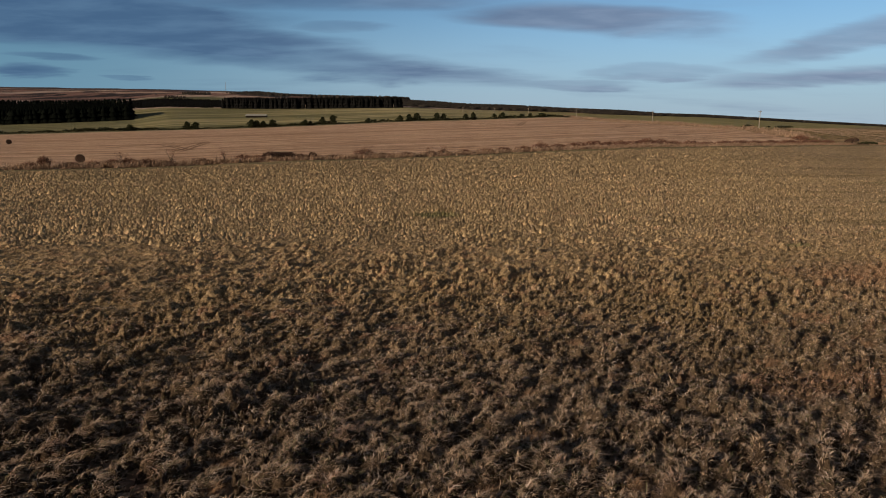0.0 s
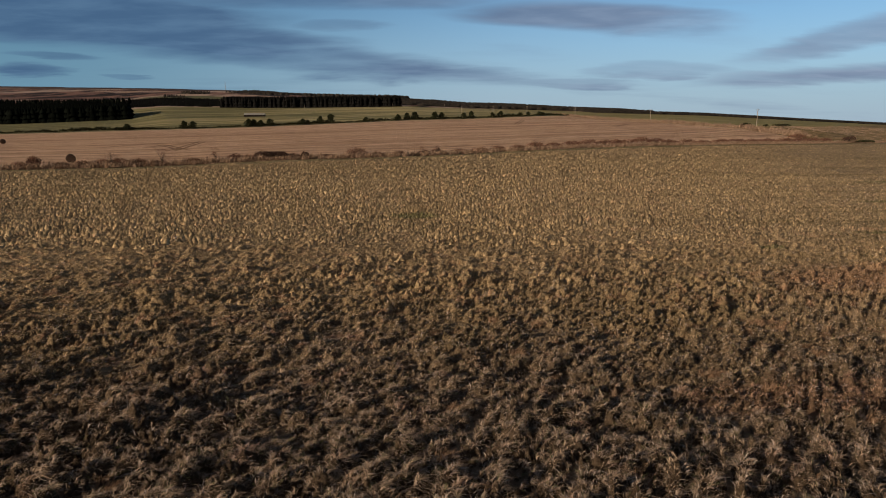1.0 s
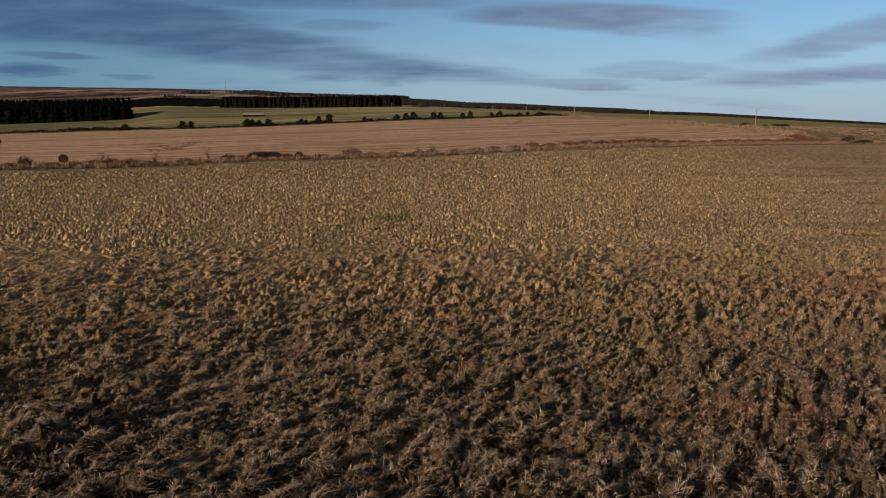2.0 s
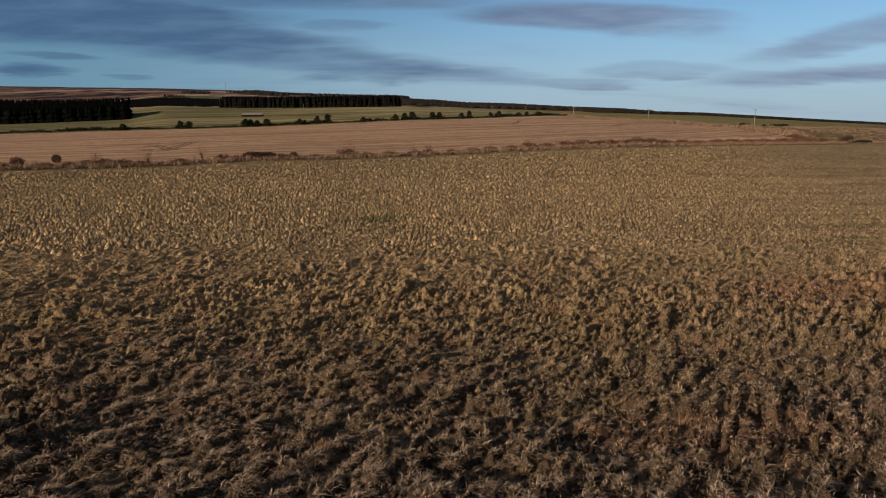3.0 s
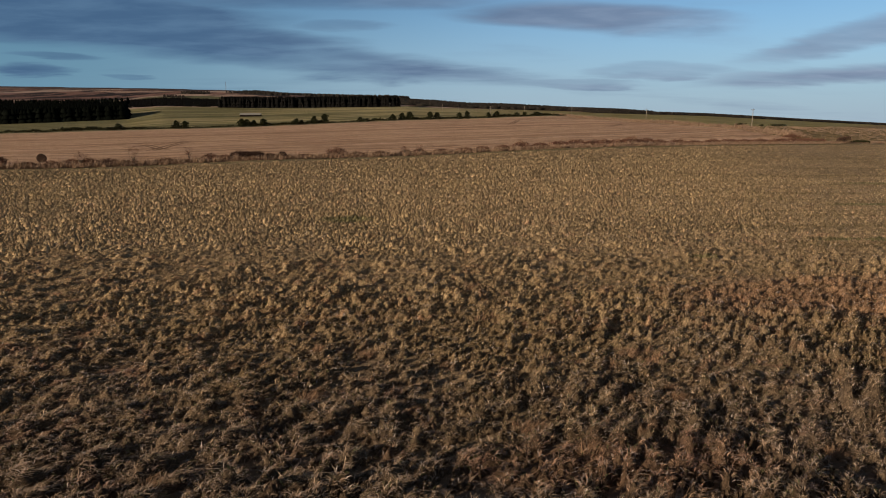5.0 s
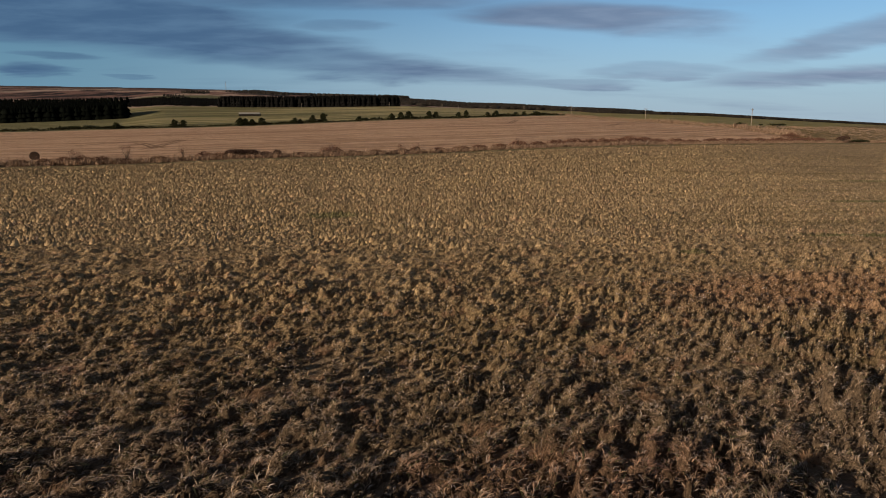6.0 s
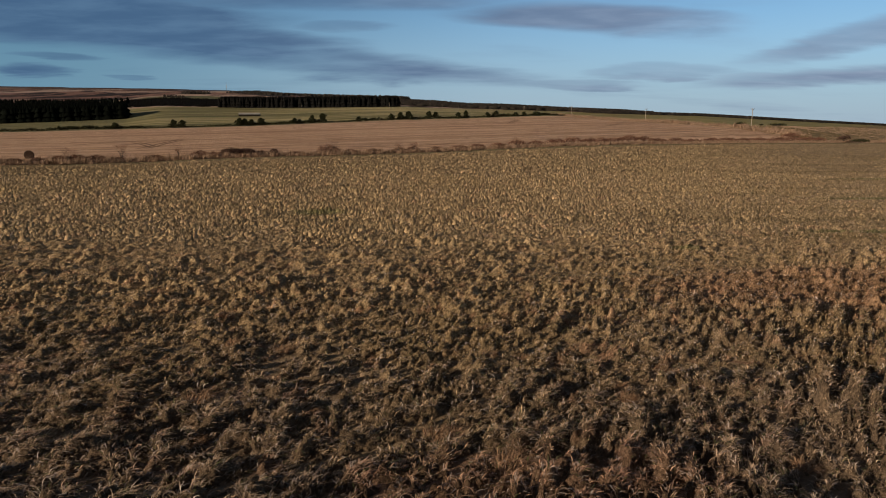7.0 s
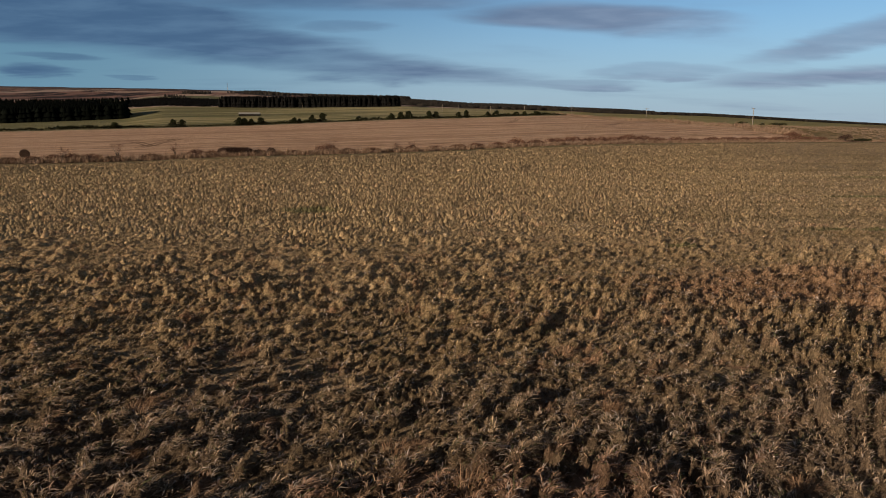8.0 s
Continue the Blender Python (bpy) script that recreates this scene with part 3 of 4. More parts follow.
def hummocks(tx, ty, wide, tall):
    """Ragged peaks of grass in the far part of the field, drawn out and leaning with the wind."""
    n = tx.size
    a = np.arange(4) * (np.pi / 2) + rng.uniform(0, 2, n)[:, None]
    r = wide[:, None] * rng.uniform(0.6, 1.4, (n, 4))
    z = turf_z(tx, ty)
    ex, ey = np.cos(a) * r, np.sin(a) * r
    along, off = (0.7 * ex + 0.71 * ey) * 1.6, (0.7 * ey - 0.71 * ex) * 0.85
    ex, ey = 0.7 * along - 0.71 * off, 0.71 * along + 0.7 * off
    foot = np.stack([tx[:, None] + ex, ty[:, None] + ey, z[:, None] + 0 * a - 0.03], -1)
    top = np.stack([tx + wide * rng.uniform(-0.3, 0.9, n), ty + wide * rng.uniform(-0.3, 0.8, n), z + tall], -1)[:, None]
    o, i = (np.arange(n) * 5)[:, None], np.arange(4)[None]
    return np.concatenate([foot, top], 1).reshape(-1, 3), np.zeros((0, 4), int), np.stack([o + i, o + (i + 1) % 4, o + 4 + 0 * i], -1).reshape(-1, 3)


FIELD_MID = 2.4


def field_half(y):
    """Half the width of the stretch of tufted field at y."""
    return np.maximum(0.72 * y + 2.9, 13.0)


def mat_sheet(y0, y1, across, ahead):
    """One stretch of the matted grass as a fine sheet: cell sizes across and ahead."""
    half = field_half
    cols, rows_n = int(2 * half((y0 + y1) / 2) / across), int((y1 - y0) / ahead) + 1
    u, v = np.meshgrid(np.linspace(-1, 1, cols), np.linspace(y0, y1, rows_n))
    y = v + 0.0 * u
    x = FIELD_MID + u * half(v)
    x, y = x + rng.uniform(-0.25, 0.25, x.shape) * across, y + rng.uniform(-0.25, 0.25, x.shape) * ahead * (v > y0) * (v < y1)
    verts = np.stack([x, y, mat_z(x, y)], -1).reshape(-1, 3)
    i, j = np.meshgrid(np.arange(rows_n - 1), np.arange(cols - 1), indexing="ij")
    o = (i * cols + j).ravel()
    return verts, np.stack([o, o + 1, o + cols + 1, o + cols], -1), np.zeros((0, 3), int)


# stretch of field: from, to, locks of grass a square metre, strands each, strand width, length
SWARD = [(-10, 8, 40, 3, 0.02, 1.0), (8, 12.5, 215, 10, 0.0125, 1.1), (12.5, 17, 190, 8, 0.0145, 1.1), (17, 24, 140, 5, 0.019, 1.1), (24, 33, 90, 4, 0.026, 1.05), (33, 41, 70, 2, 0.034, 1.0)]


def build_grass():
    pieces = []
    for y0, y1, per, each, width, tall in SWARD:
        n = int(2 * float(field_half((y0 + y1) / 2)) * (y1 - y0) * per)
        y = rng.uniform(y0, y1, n)
        x = FIELD_MID + rng.uniform(-1, 1, n) * field_half(y)
        up, ox, oy = tufts_from(x, y)
        keep = rng.random(n) < 0.30 + 0.9 * up
        x, y, up, ox, oy = (np.repeat(v[keep], each) for v in (x, y, up, ox, oy))
        n = x.size
        comb = np.repeat(rng.normal(0, 0.7, n // each), each) + soft_noise(x, y, 0.8, 21) * 1.8 + 0.05
        way = np.stack([0.7 * np.cos(comb) + 0.8 * ox + rng.normal(0, 0.35, n), 0.7 * np.sin(comb) + 0.8 * oy + rng.normal(0, 0.35, n), np.zeros(n)], 1)
        length = np.repeat(rng.uniform(0.06, 0.15, n // each), each) * (0.75 + 0.3 * up) * rng.uniform(0.6, 1.35, n) * tall * np.interp(y, [10, 20], [1.1, 0.85])
        x, y = x + rng.normal(0, 0.026, n), y + rng.normal(0, 0.026, n)
        z = sward_z(x, y, tufts_at(x, y)) - 0.008
        pieces.append(strands(np.stack([x, y, z], 1), way, length, width * rng.uniform(0.6, 1.4, n), np.where(rng.random(n) < 0.07, 0.4, rng.uniform(0.6, 0.98, n)), rng.uniform(0.3, 1.3, n), None if y1 < 34 else False))
    # the far tufts
    peaks = []
    for y0, y1, step, wide, tall, count, width in BANDS:
        tx, ty = scatter(y0, y1, step)
        keep = rng.random(tx.size) < np.interp(ty, [33, 41], [0.0, 0.92])
        tx, ty = tx[keep], ty[keep]
        size = rng.lognormal(-0.05, 0.42, tx.size).clip(0.45, 2.3)
        rank = tall * size * (0.55 + 0.9 * soft_noise(tx, ty, 2.3, 59)) * np.interp(tx - 0.5 * ty, [-12, 14], [1.0, 0.34])
        peaks.append(hummocks(tx, ty, wide * size ** 0.7, rank))
        if not count:
            continue
        n = tx.size * count
        cx, cy, cw, ch = np.repeat(tx, count), np.repeat(ty, count), np.repeat(wide * size ** 0.7, count), np.repeat(rank, count)
        a, f = rng.uniform(0, 2 * np.pi, n), np.sqrt(rng.random(n))
        x, y = cx + np.cos(a) * f * cw, cy + np.sin(a) * f * cw
        way = np.stack([np.cos(a) * f + 0.5 + rng.normal(0, 0.4, n), np.sin(a) * f + 0.25 + rng.normal(0, 0.4, n), np.zeros(n)], 1)
        pieces.append(strands(np.stack([x, y, turf_z(x, y) + 0.4 * ch], 1), way, (0.06 + ch) * rng.uniform(0.6, 1.2, n), width * rng.uniform(0.6, 1.4, n),
                              rng.uniform(0.3, 0.9, n), rng.uniform(0.0, 1.0, n), False))
    ob = new("pasture_grass", mesh_of("pasture_grass", *merged(pieces)))
    ob.data.materials.append(grass_mat)
    tagged(ob, "tussocky straw-brown winter grass with rusty and grey-green tufts", "grass", kind="stuff")
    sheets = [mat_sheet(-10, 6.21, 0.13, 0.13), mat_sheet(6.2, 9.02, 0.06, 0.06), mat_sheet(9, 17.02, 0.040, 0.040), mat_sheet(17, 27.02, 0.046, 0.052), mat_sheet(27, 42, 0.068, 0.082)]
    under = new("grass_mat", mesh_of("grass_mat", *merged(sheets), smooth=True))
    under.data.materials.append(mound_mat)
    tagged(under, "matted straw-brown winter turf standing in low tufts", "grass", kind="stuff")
    far = new("grass_tufts", mesh_of("grass_tufts", *merged(peaks)))
    far.data.materials.append(tuft_mat)
    tagged(far, "small steep tufts of straw-brown winter grass", "grass", kind="stuff")


build_grass()


def build_tussocks():
    """Rank rusty tussocks that stand out of the near sward, each a fountain of long strands."""
    tx, ty = scatter(8, 27, 1.15)
    big = rng.random(tx.size) < 0.06 + 0.5 * (soft_noise(tx, ty, 3.2, 71) > 0.6)
    tx, ty = tx[big], ty[big]
    size = rng.uniform(0.7, 1.3, tx.size)
    reps = np.interp(ty, [10, 24], [190, 80]).astype(int)
    cx, cy, sz, n = np.repeat(tx, reps), np.repeat(ty, reps), np.repeat(size, reps), int(reps.sum())
    a, f = rng.uniform(0, 2 * np.pi, n), np.sqrt(rng.random(n))
    x, y = cx + np.cos(a) * f * 0.15 * sz, cy + np.sin(a) * f * 0.15 * sz
    way = np.stack([np.cos(a) * f + 0.45 + rng.normal(0, 0.25, n), np.sin(a) * f + 0.35 + rng.normal(0, 0.25, n), np.zeros(n)], 1)
    wide = np.interp(y, [10, 24], [0.010, 0.02]) * rng.uniform(0.6, 1.4, n)
    ob = new("rusty_tussocks", mesh_of("rusty_tussocks", *strands(np.stack([x, y, turf_z(x, y) + 0.02], 1), way, sz * rng.uniform(0.16, 0.32, n), wide * 0.8, rng.uniform(0.45, 0.95, n), rng.uniform(0.3, 1.3, n), True)))
    ob.data.materials.append(rusty_mat)
    tagged(ob, "rank rust-coloured grass tussocks standing out of the sward", "grass", kind="stuff")


build_tussocks()


# ---- tall dead grass along the field margin ----
def build_margin():
    pieces = []

    def tufts(x, y, tall, count, width, wide=0.42):
        n = x.size * count
        cx, cy, h = np.repeat(x, count), np.repeat(y, count), np.repeat(tall, count)
        a, d = rng.uniform(0, 2 * np.pi, n), np.sqrt(rng.random(n)) * wide
        bx, by = cx + np.cos(a) * d, cy + np.sin(a) * d
        bz = ground_z(bx, by)
        way = np.stack([np.cos(a) + 0.9, np.sin(a) + 0.2, np.zeros(n)], 1)
        pieces.append(strands(np.stack([bx, by, bz], 1), way, h * rng.uniform(0.6, 1.1, n), np.full(n, width) * rng.uniform(0.6, 1.3, n),
                              rng.uniform(0.15, 0.7, n), rng.uniform(0.1, 0.8, n), True))

    for row, (off, gap, tall, wide) in enumerate([(-2.4, 1.3, 1.1, 0.38), (-1.4, 0.95, 1.5, 0.40), (-0.4, 0.9, 1.7, 0.42), (0.9, 0.95, 1.7, 0.44), (2.3, 1.1, 1.6, 0.46)]):
        x = np.arange(-118, 215, gap) + rng.uniform(-0.4, 0.4, np.arange(-118, 215, gap).size)
        keep = rng.random(x.size) < 0.88 + 0.3 * soft_noise(x, x * 0, 9.0, 40 + row)
        x = x[keep]
        y = hedge_y(x) + off + rng.normal(0, 0.55, x.size)
        tufts(x, y, tall * rng.uniform(0.4, 1.15, x.size) * np.interp(x, [-20, 90], [1.25, 0.85]), 20, 0.10, wide)
    # band of dead grass up the east side of the stubble
    for row in range(9):
        y = np.arange(272, 640, 1.5) + rng.uniform(-0.7, 0.7, np.arange(272, 640, 1.5).size)
        x = margin_x(y) + 1.0 + row * 1.5 + rng.normal(0, 0.7, y.size)
        tufts(x, y, rng.uniform(0.9, 2.9, y.size) * (0.35 + 1.1 * soft_noise(x, y, 6.0, 60)), 9, 0.26, 0.8)
    # rushy ground by the corner
    x, y = rng.uniform(118, 400, 7000), rng.uniform(235, 560, 7000)
    keep = ((y > hedge_y(x) + 3) & (x > margin_x(y)) | ((y > hedge_y(x) - 4) & (x > 150))) & (y < 128 + 1.25 * x)
    tufts(x[keep], y[keep], rng.uniform(0.2, 0.75, keep.sum()), 6, 0.16, 0.8)
    ob = new("margin_grass", mesh_of("margin_grass", *merged(pieces)))
    ob.data.materials.append(straw_mat)
    return tagged(ob, "tall dead straw-coloured grass along the field margin", "grass", kind="stuff")


build_margin()


# ================= plants =================
def twig_cloud(lobes, count, length, width, seed, spread=0.9):
    """Twigs that fill a few overlapping lobes (centre, radii), pointing outwards."""
    g = np.random.default_rng(seed)
    pieces = []
    for (cx, cy, cz), (rx, ry, rz) in lobes:
        n = count
        d = g.normal(size=(n, 3))
        d /= np.linalg.norm(d, axis=1, keepdims=True)
        d[:, 2] = np.abs(d[:, 2]) * 1.0 - 0.25 * (g.random(n) < 0.4)
        rr = g.uniform(0.45, 1.0, n) ** 0.6
        base = np.stack([cx + d[:, 0] * rx * rr, cy + d[:, 1] * ry * rr, np.maximum(cz + d[:, 2] * rz * rr, 0.03)], 1)
        size = length * g.uniform(0.5, 1.3, n)
        out = d * spread + g.normal(0, 0.5, (n, 3)) + np.array([0, 0, 0.35])
        out /= np.linalg.norm(out, axis=1, keepdims=True)
        tip = base + out * size[:, None]
        tip[:, 2] = np.maximum(tip[:, 2], 0.02)
        side = np.cross(out, g.normal(size=(n, 3)))
        side /= np.maximum(np.linalg.norm(side, axis=1, keepdims=True), 1e-6)
        side *= (width * g.uniform(0.5, 1.3, n) / 2)[:, None]
        mid = (base + tip) / 2
        v = np.stack([base, mid - side, mid + side, tip], 1).reshape(-1, 3)
        o = np.arange(n) * 4
        pieces.append((v, np.stack([o, o + 1, o + 3, o + 2], 1), np.zeros((0, 3), int)))
    return merged(pieces)


def stems(height, spread, count, seed, thick=0.05):
    g = random.Random(seed)
    pieces = []
    for i in range(count):
        a = g.uniform(0, 2 * math.pi)
        q = [(math.cos(a) * 0.08 * g.random(), math.sin(a) * 0.08 * g.random(), -0.05)]
        for s in (0.35, 0.7, 1.0):
            q.append((math.cos(a) * spread * s + g.uniform(-.1, .1), math.sin(a) * spread * s + g.uniform(-.1, .1), height * s ** 0.8))
        pieces.append(tube(q, [thick, thick * 0.7, thick * 0.45, thick * 0.15], 5))
    return merged(pieces)


def shrub(x, y, width, height, mat, label, seed, density=1.0, depth=None):
    """A bush of several stems and a ragged mass of twigs."""
    g = random.Random(seed)
    root = new("shrub")
    root.location = (x, y, land(x, y) - 0.02)
    depth = depth or min(width, height * 1.4)
    lobes = []
    lobe_count = max(3, int(width / height * 2.4))
    for i in range(lobe_count):
        f = (i + 0.5 + g.uniform(-0.25, 0.25)) / lobe_count - 0.5
        h = height * g.uniform(0.62, 0.92) * (1 - 0.8 * f * f)
        lobes.append(((f * width * 0.8, g.uniform(-0.25, 0.25) * depth, h * 0.48), (width * 0.75 / lobe_count + width * g.uniform(0.05, 0.12) + 0.15, depth * 0.4, h * 0.5)))
    part("stems", mesh_of("stems", *stems(height * 0.75, width * 0.3, 7, seed)), bark_mat, root)
    part("crown", mesh_of("crown", *twig_cloud(lobes, int(170 * density), 0.12 + height * 0.12, 0.02 + height * 0.045, seed)), mat, root)["kind"] = "stuff"
    return tagged(root, label, "shrub", group="field margin shrubs")


def bare_tree(x, y, height, seed, top=0.5, label="small leafless hedgerow tree with thin twiggy crown"):
    """A thin bare tree: trunk, forking limbs, fine twigs."""
    g = random.Random(seed)
    root = new("hedgerow_tree")
    root.location = (x, y, land(x, y) - 0.05)
    fork = height * g.uniform(0.12, 0.25)
    trunk = [(0, 0, 0), (g.uniform(-.1, .1), 0, fork * 0.5), (g.uniform(-.15, .15), 0, fork)]
    part("trunk", mesh_of("trunk", *tube(trunk, [0.10, 0.08, 0.06], 7)), bark_mat, root)
    limbs, lobes = [], []
    for i in range(11):
        a = g.uniform(0, 2 * math.pi)
        d = height * top * g.uniform(0.3, 1.0) * 0.6
        end = (trunk[-1][0] + math.cos(a) * d, math.sin(a) * d, height * g.uniform(0.5, 0.98))
        mid = (trunk[-1][0] + math.cos(a) * d * 0.4, math.sin(a) * d * 0.4, fork + (end[2] - fork) * 0.5)
        limbs.append(tube([trunk[-1], mid, end], [0.045, 0.03, 0.01], 5))
        lobes.append((end, (height * top * 0.2,) * 2 + (height * 0.10,)))
    part("limbs", mesh_of("limbs", *merged(limbs)), bark_mat, root)
    part("crown", mesh_of("crown", *twig_cloud(lobes, 30, height * 0.12, 0.035, seed, 0.6)), scrub_mat, root)["kind"] = "stuff"
    return tagged(root, label, "tree", group="field margin trees")


MARGIN = [  # along the margin (east), width, height, kind, set back from the margin line
    (-78.9, 2.6, 1.3, "red", 0.8), (-76.8, 2.1, 2.6, "red", 0.9), (-73.2, 3.2, 1.0, "red", 1.2), (-70.0, 3.0, 1.1, "red", 1.4), (-66.6, 3.4, 1.3, "red", 1.6), (-64.0, 3.6, 1.6, "red", 1.8), (-61.2, 3.2, 1.3, "red", 1.6),
    (-57.8, 3.0, 0.9, "red", 1.5), (-51.5, 3.4, 0.8, "red", 1.8), (-44.0, 3.0, 1.6, "red", 1.8), (-41.4, 2.6, 1.5, "red", 1.6), (-37.3, 7.6, 2.1, "dark", 2.2),
    (-32.4, 2.8, 1.2, "red", 1.6), (-30.0, 1.1, 1.5, "dark", 1.0), (-25.5, 3.4, 1.0, "red", 1.6), (-19.0, 4.2, 2.2, "red", 2.0), (-14.0, 3.6, 1.1, "red", 1.6),
    (-9.0, 3.6, 1.0, "red", 1.8), (-2.7, 2.4, 1.1, "red", 2.0), (0.6, 2.8, 1.2, "red", 2.0), (6.5, 4.0, 1.0, "red", 1.6), (12.5, 4.0, 1.0, "red", 1.6),
    (17.5, 3.6, 1.2, "red", 1.8), (23.5, 4.4, 1.6, "red", 2.0), (28.7, 4.6, 2.0, "red", 2.0), (34.5, 4.6, 1.6, "red", 2.0), (40.5, 5.0, 1.9, "red", 2.2),
    (46.0, 5.0, 2.2, "red", 2.2), (51.8, 5.0, 2.3, "red", 2.2), (57.0, 5.0, 2.0, "red", 2.2), (62.0, 4.6, 2.6, "red", 2.6), (66.3, 4.8, 2.7, "red", 2.6),
    (71.5, 5.0, 2.0, "red", 2.2), (77.0, 5.2, 1.7, "red", 2.2), (84.0, 5.6, 1.6, "red", 2.2), (91.0, 6.0, 1.3, "red", 2.2), (99.0, 6.0, 1.3, "red", 2.2),
    (107.0, 6.0, 1.4, "red", 2.4), (115.0, 6.0, 1.4, "red", 2.4), (123.0, 6.4, 1.6, "red", 2.4), (131.0, 6.6, 1.8, "red", 2.6), (139.0, 6.6, 2.0, "red", 2.8),
    (147.0, 6.4, 1.8, "red", 2.8), (154.0, 6.0, 1.6, "red", 2.8)]
for n, (x, w, h, kind, back_off) in enumerate(MARGIN):
    shrub(x, hedge_y(x) + back_off + 0.8, w, h * 0.95 + (0.5 if kind == "red" else 0.6), scrub_mat if kind == "red" else dark_bush_mat,
          "low reddish-brown bramble and briar thicket in dead grass" if kind == "red" else "dense dark leafless bush on the field margin", 100 + n, 1.2 if kind == "red" else 2.2)
for n, (x, h, top, off) in enumerate([(-65.0, 2.9, 0.7, 1.6), (-56.8, 3.4, 0.5, 1.4), (-47.4, 3.0, 0.45, 1.4), (-18.2, 3.1, 0.9, 1.8), (-20.6, 2.5, 0.9, 1.8), (-2.9, 2.2, 0.7, 1.6), (0.9, 2.3, 0.8, 1.6), (28.4, 2.6, 0.7, 1.8)]):
    bare_tree(x, hedge_y(x) + off, h, 300 + n, top)
# bushes by the far corner of the field
for n, (x, y, w, h, m, lab) in enumerate([
        (163.5, 254.5, 3.4, 3.6, dark_bush_mat, "rounded russet bush at the corner of the field"), (169.0, 252.5, 6.5, 2.1, gorse_mat, "low dark green gorse clump"),
        (145.0, 258.5, 7.0, 2.4, scrub_mat, "reddish-brown thicket at the corner of the field"), (158.0, 331.0, 5.0, 2.4, gorse_mat, "dark gorse bush beside a wooden pole"),
        (168.5, 331.0, 2.4, 1.4, gorse_mat, "small dark gorse bush beside a wooden pole"), (178.0, 333.0, 9.0, 2.2, gorse_mat, "low dark gorse clump in rough grass"),
        (190.0, 258.0, 7.0, 1.6, scrub_mat, "brown bracken thicket in rough grass")]):
    shrub(x, y, w, h, m, lab, 400 + n, 1.5)


def crown_tree(x, y, width, height, seed, mat=None, label="", group="", lean=0.0):
    """A wind-clipped tree: trunk, limbs and a crown of many leaf clumps."""
    g = random.Random(seed)
    ng = np.random.default_rng(seed)
    root = new("tree")
    root.location = (x, y, land(x, y) - 0.1)
    bole = height * 0.28
    part("trunk", mesh_of("trunk", *tube([(0, 0, 0), (0.05, 0, bole), (lean * 0.3, 0, height * 0.75)], [height * 0.035, height * 0.028, height * 0.008], 7)), bark_mat, root)
    limbs, lobes = [], []
    for i in range(20):
        a, f = i * 2.4 + g.uniform(-0.9, 0.9), (i + g.random()) / 20
        zz = height * (0.06 + 0.82 * f)
        wide = width * 0.5 * max(0.03, 1 - f) ** 0.5 * g.uniform(0.25, 1.25)
        end = (math.cos(a) * wide * 0.8 + lean * f, math.sin(a) * wide * 0.8, zz)
        limbs.append(tube([(lean * 0.2 * f, 0, max(bole * 0.6, zz - height * 0.2)), (end[0] * 0.5, end[1] * 0.5, zz - height * 0.06), end], [height * 0.012, height * 0.008, 0.01], 4))
        lobes.append((end, (width * g.uniform(0.16, 0.25) * (1 - 0.3 * f), width * g.uniform(0.16, 0.25) * (1 - 0.3 * f), height * g.uniform(0.08, 0.13))))
    part("limbs", mesh_of("limbs", *merged(limbs)), bark_mat, root)
    part("crown", mesh_of("crown", *twig_cloud(lobes, 80, height * 0.10, height * 0.085, seed, 0.5)), mat or pine_mat, root)
    return tagged(root, label or "dark wind-clipped pine standing in a field boundary", "tree", group=group or "trees along the stubble")


TREES = [(-190.6, 7.0, 5.0), (-162.4, 5.6, 6.4), (-157.8, 7.0, 5.8), (-127.5, 6.4, 6.6), (-124.5, 6.0, 6.0), (-120.6, 5.4, 5.4), (-115.0, 6.6, 6.2), (-95.4, 7.0, 5.2), (-92.0, 4.6, 4.2),
         (-84.0, 5.6, 7.0), (-77.5, 7.6, 8.0), (-53.6, 6.0, 4.6), (-49.0, 5.0, 3.2), (-31.0, 5.6, 6.0), (-24.4, 6.4, 6.6), (-18.6, 6.4, 7.6), (-3.0, 6.4, 7.4), (2.2, 6.0, 6.8), (20.2, 6.4, 6.0),
         (26.2, 6.0, 7.4), (44.3, 6.6, 5.6), (51.7, 7.4, 6.4), (69.3, 8.0, 4.6), (77.1, 7.0, 5.0), (87.7, 11.0, 4.8)]
for n, (x, w, h) in enumerate(TREES):
    crown_tree(x, treeline_y(x) + 2.5, w * 0.98, h * 0.86, 500 + n)


def boundary_scrub():
    """The low unbroken growth along the far side of the stubble."""
    x = np.arange(-330, 118, 0.8)
    x = x[rng.random(x.size) < 0.85 + 0.4 * soft_noise(x, x * 0, 12.0, 77)]
    pieces = []
    for i, xx in enumerate(x):
        yy = float(treeline_y(xx)) + rng.normal(3.0, 0.8)
        h = rng.uniform(1.1, 2.2) * (0.6 + 0.7 * float(soft_noise(xx, 0, 15.0, 78)))
        v, a, b = twig_cloud([((0, 0, h * 0.4), (1.7, 1.6, h * 0.5))], 34, h * 0.45, h * 0.4, 9000 + i)
        pieces.append((v + np.array([xx, yy, land(xx, yy)]), a, b))
    ob = new("boundary_scrub", mesh_of("boundary_scrub", *merged(pieces)))
    ob.data.materials.append(gorse_mat)
    tagged(ob, "low dark scrub along a field boundary", "scrub", kind="stuff")


boundary_scrub()


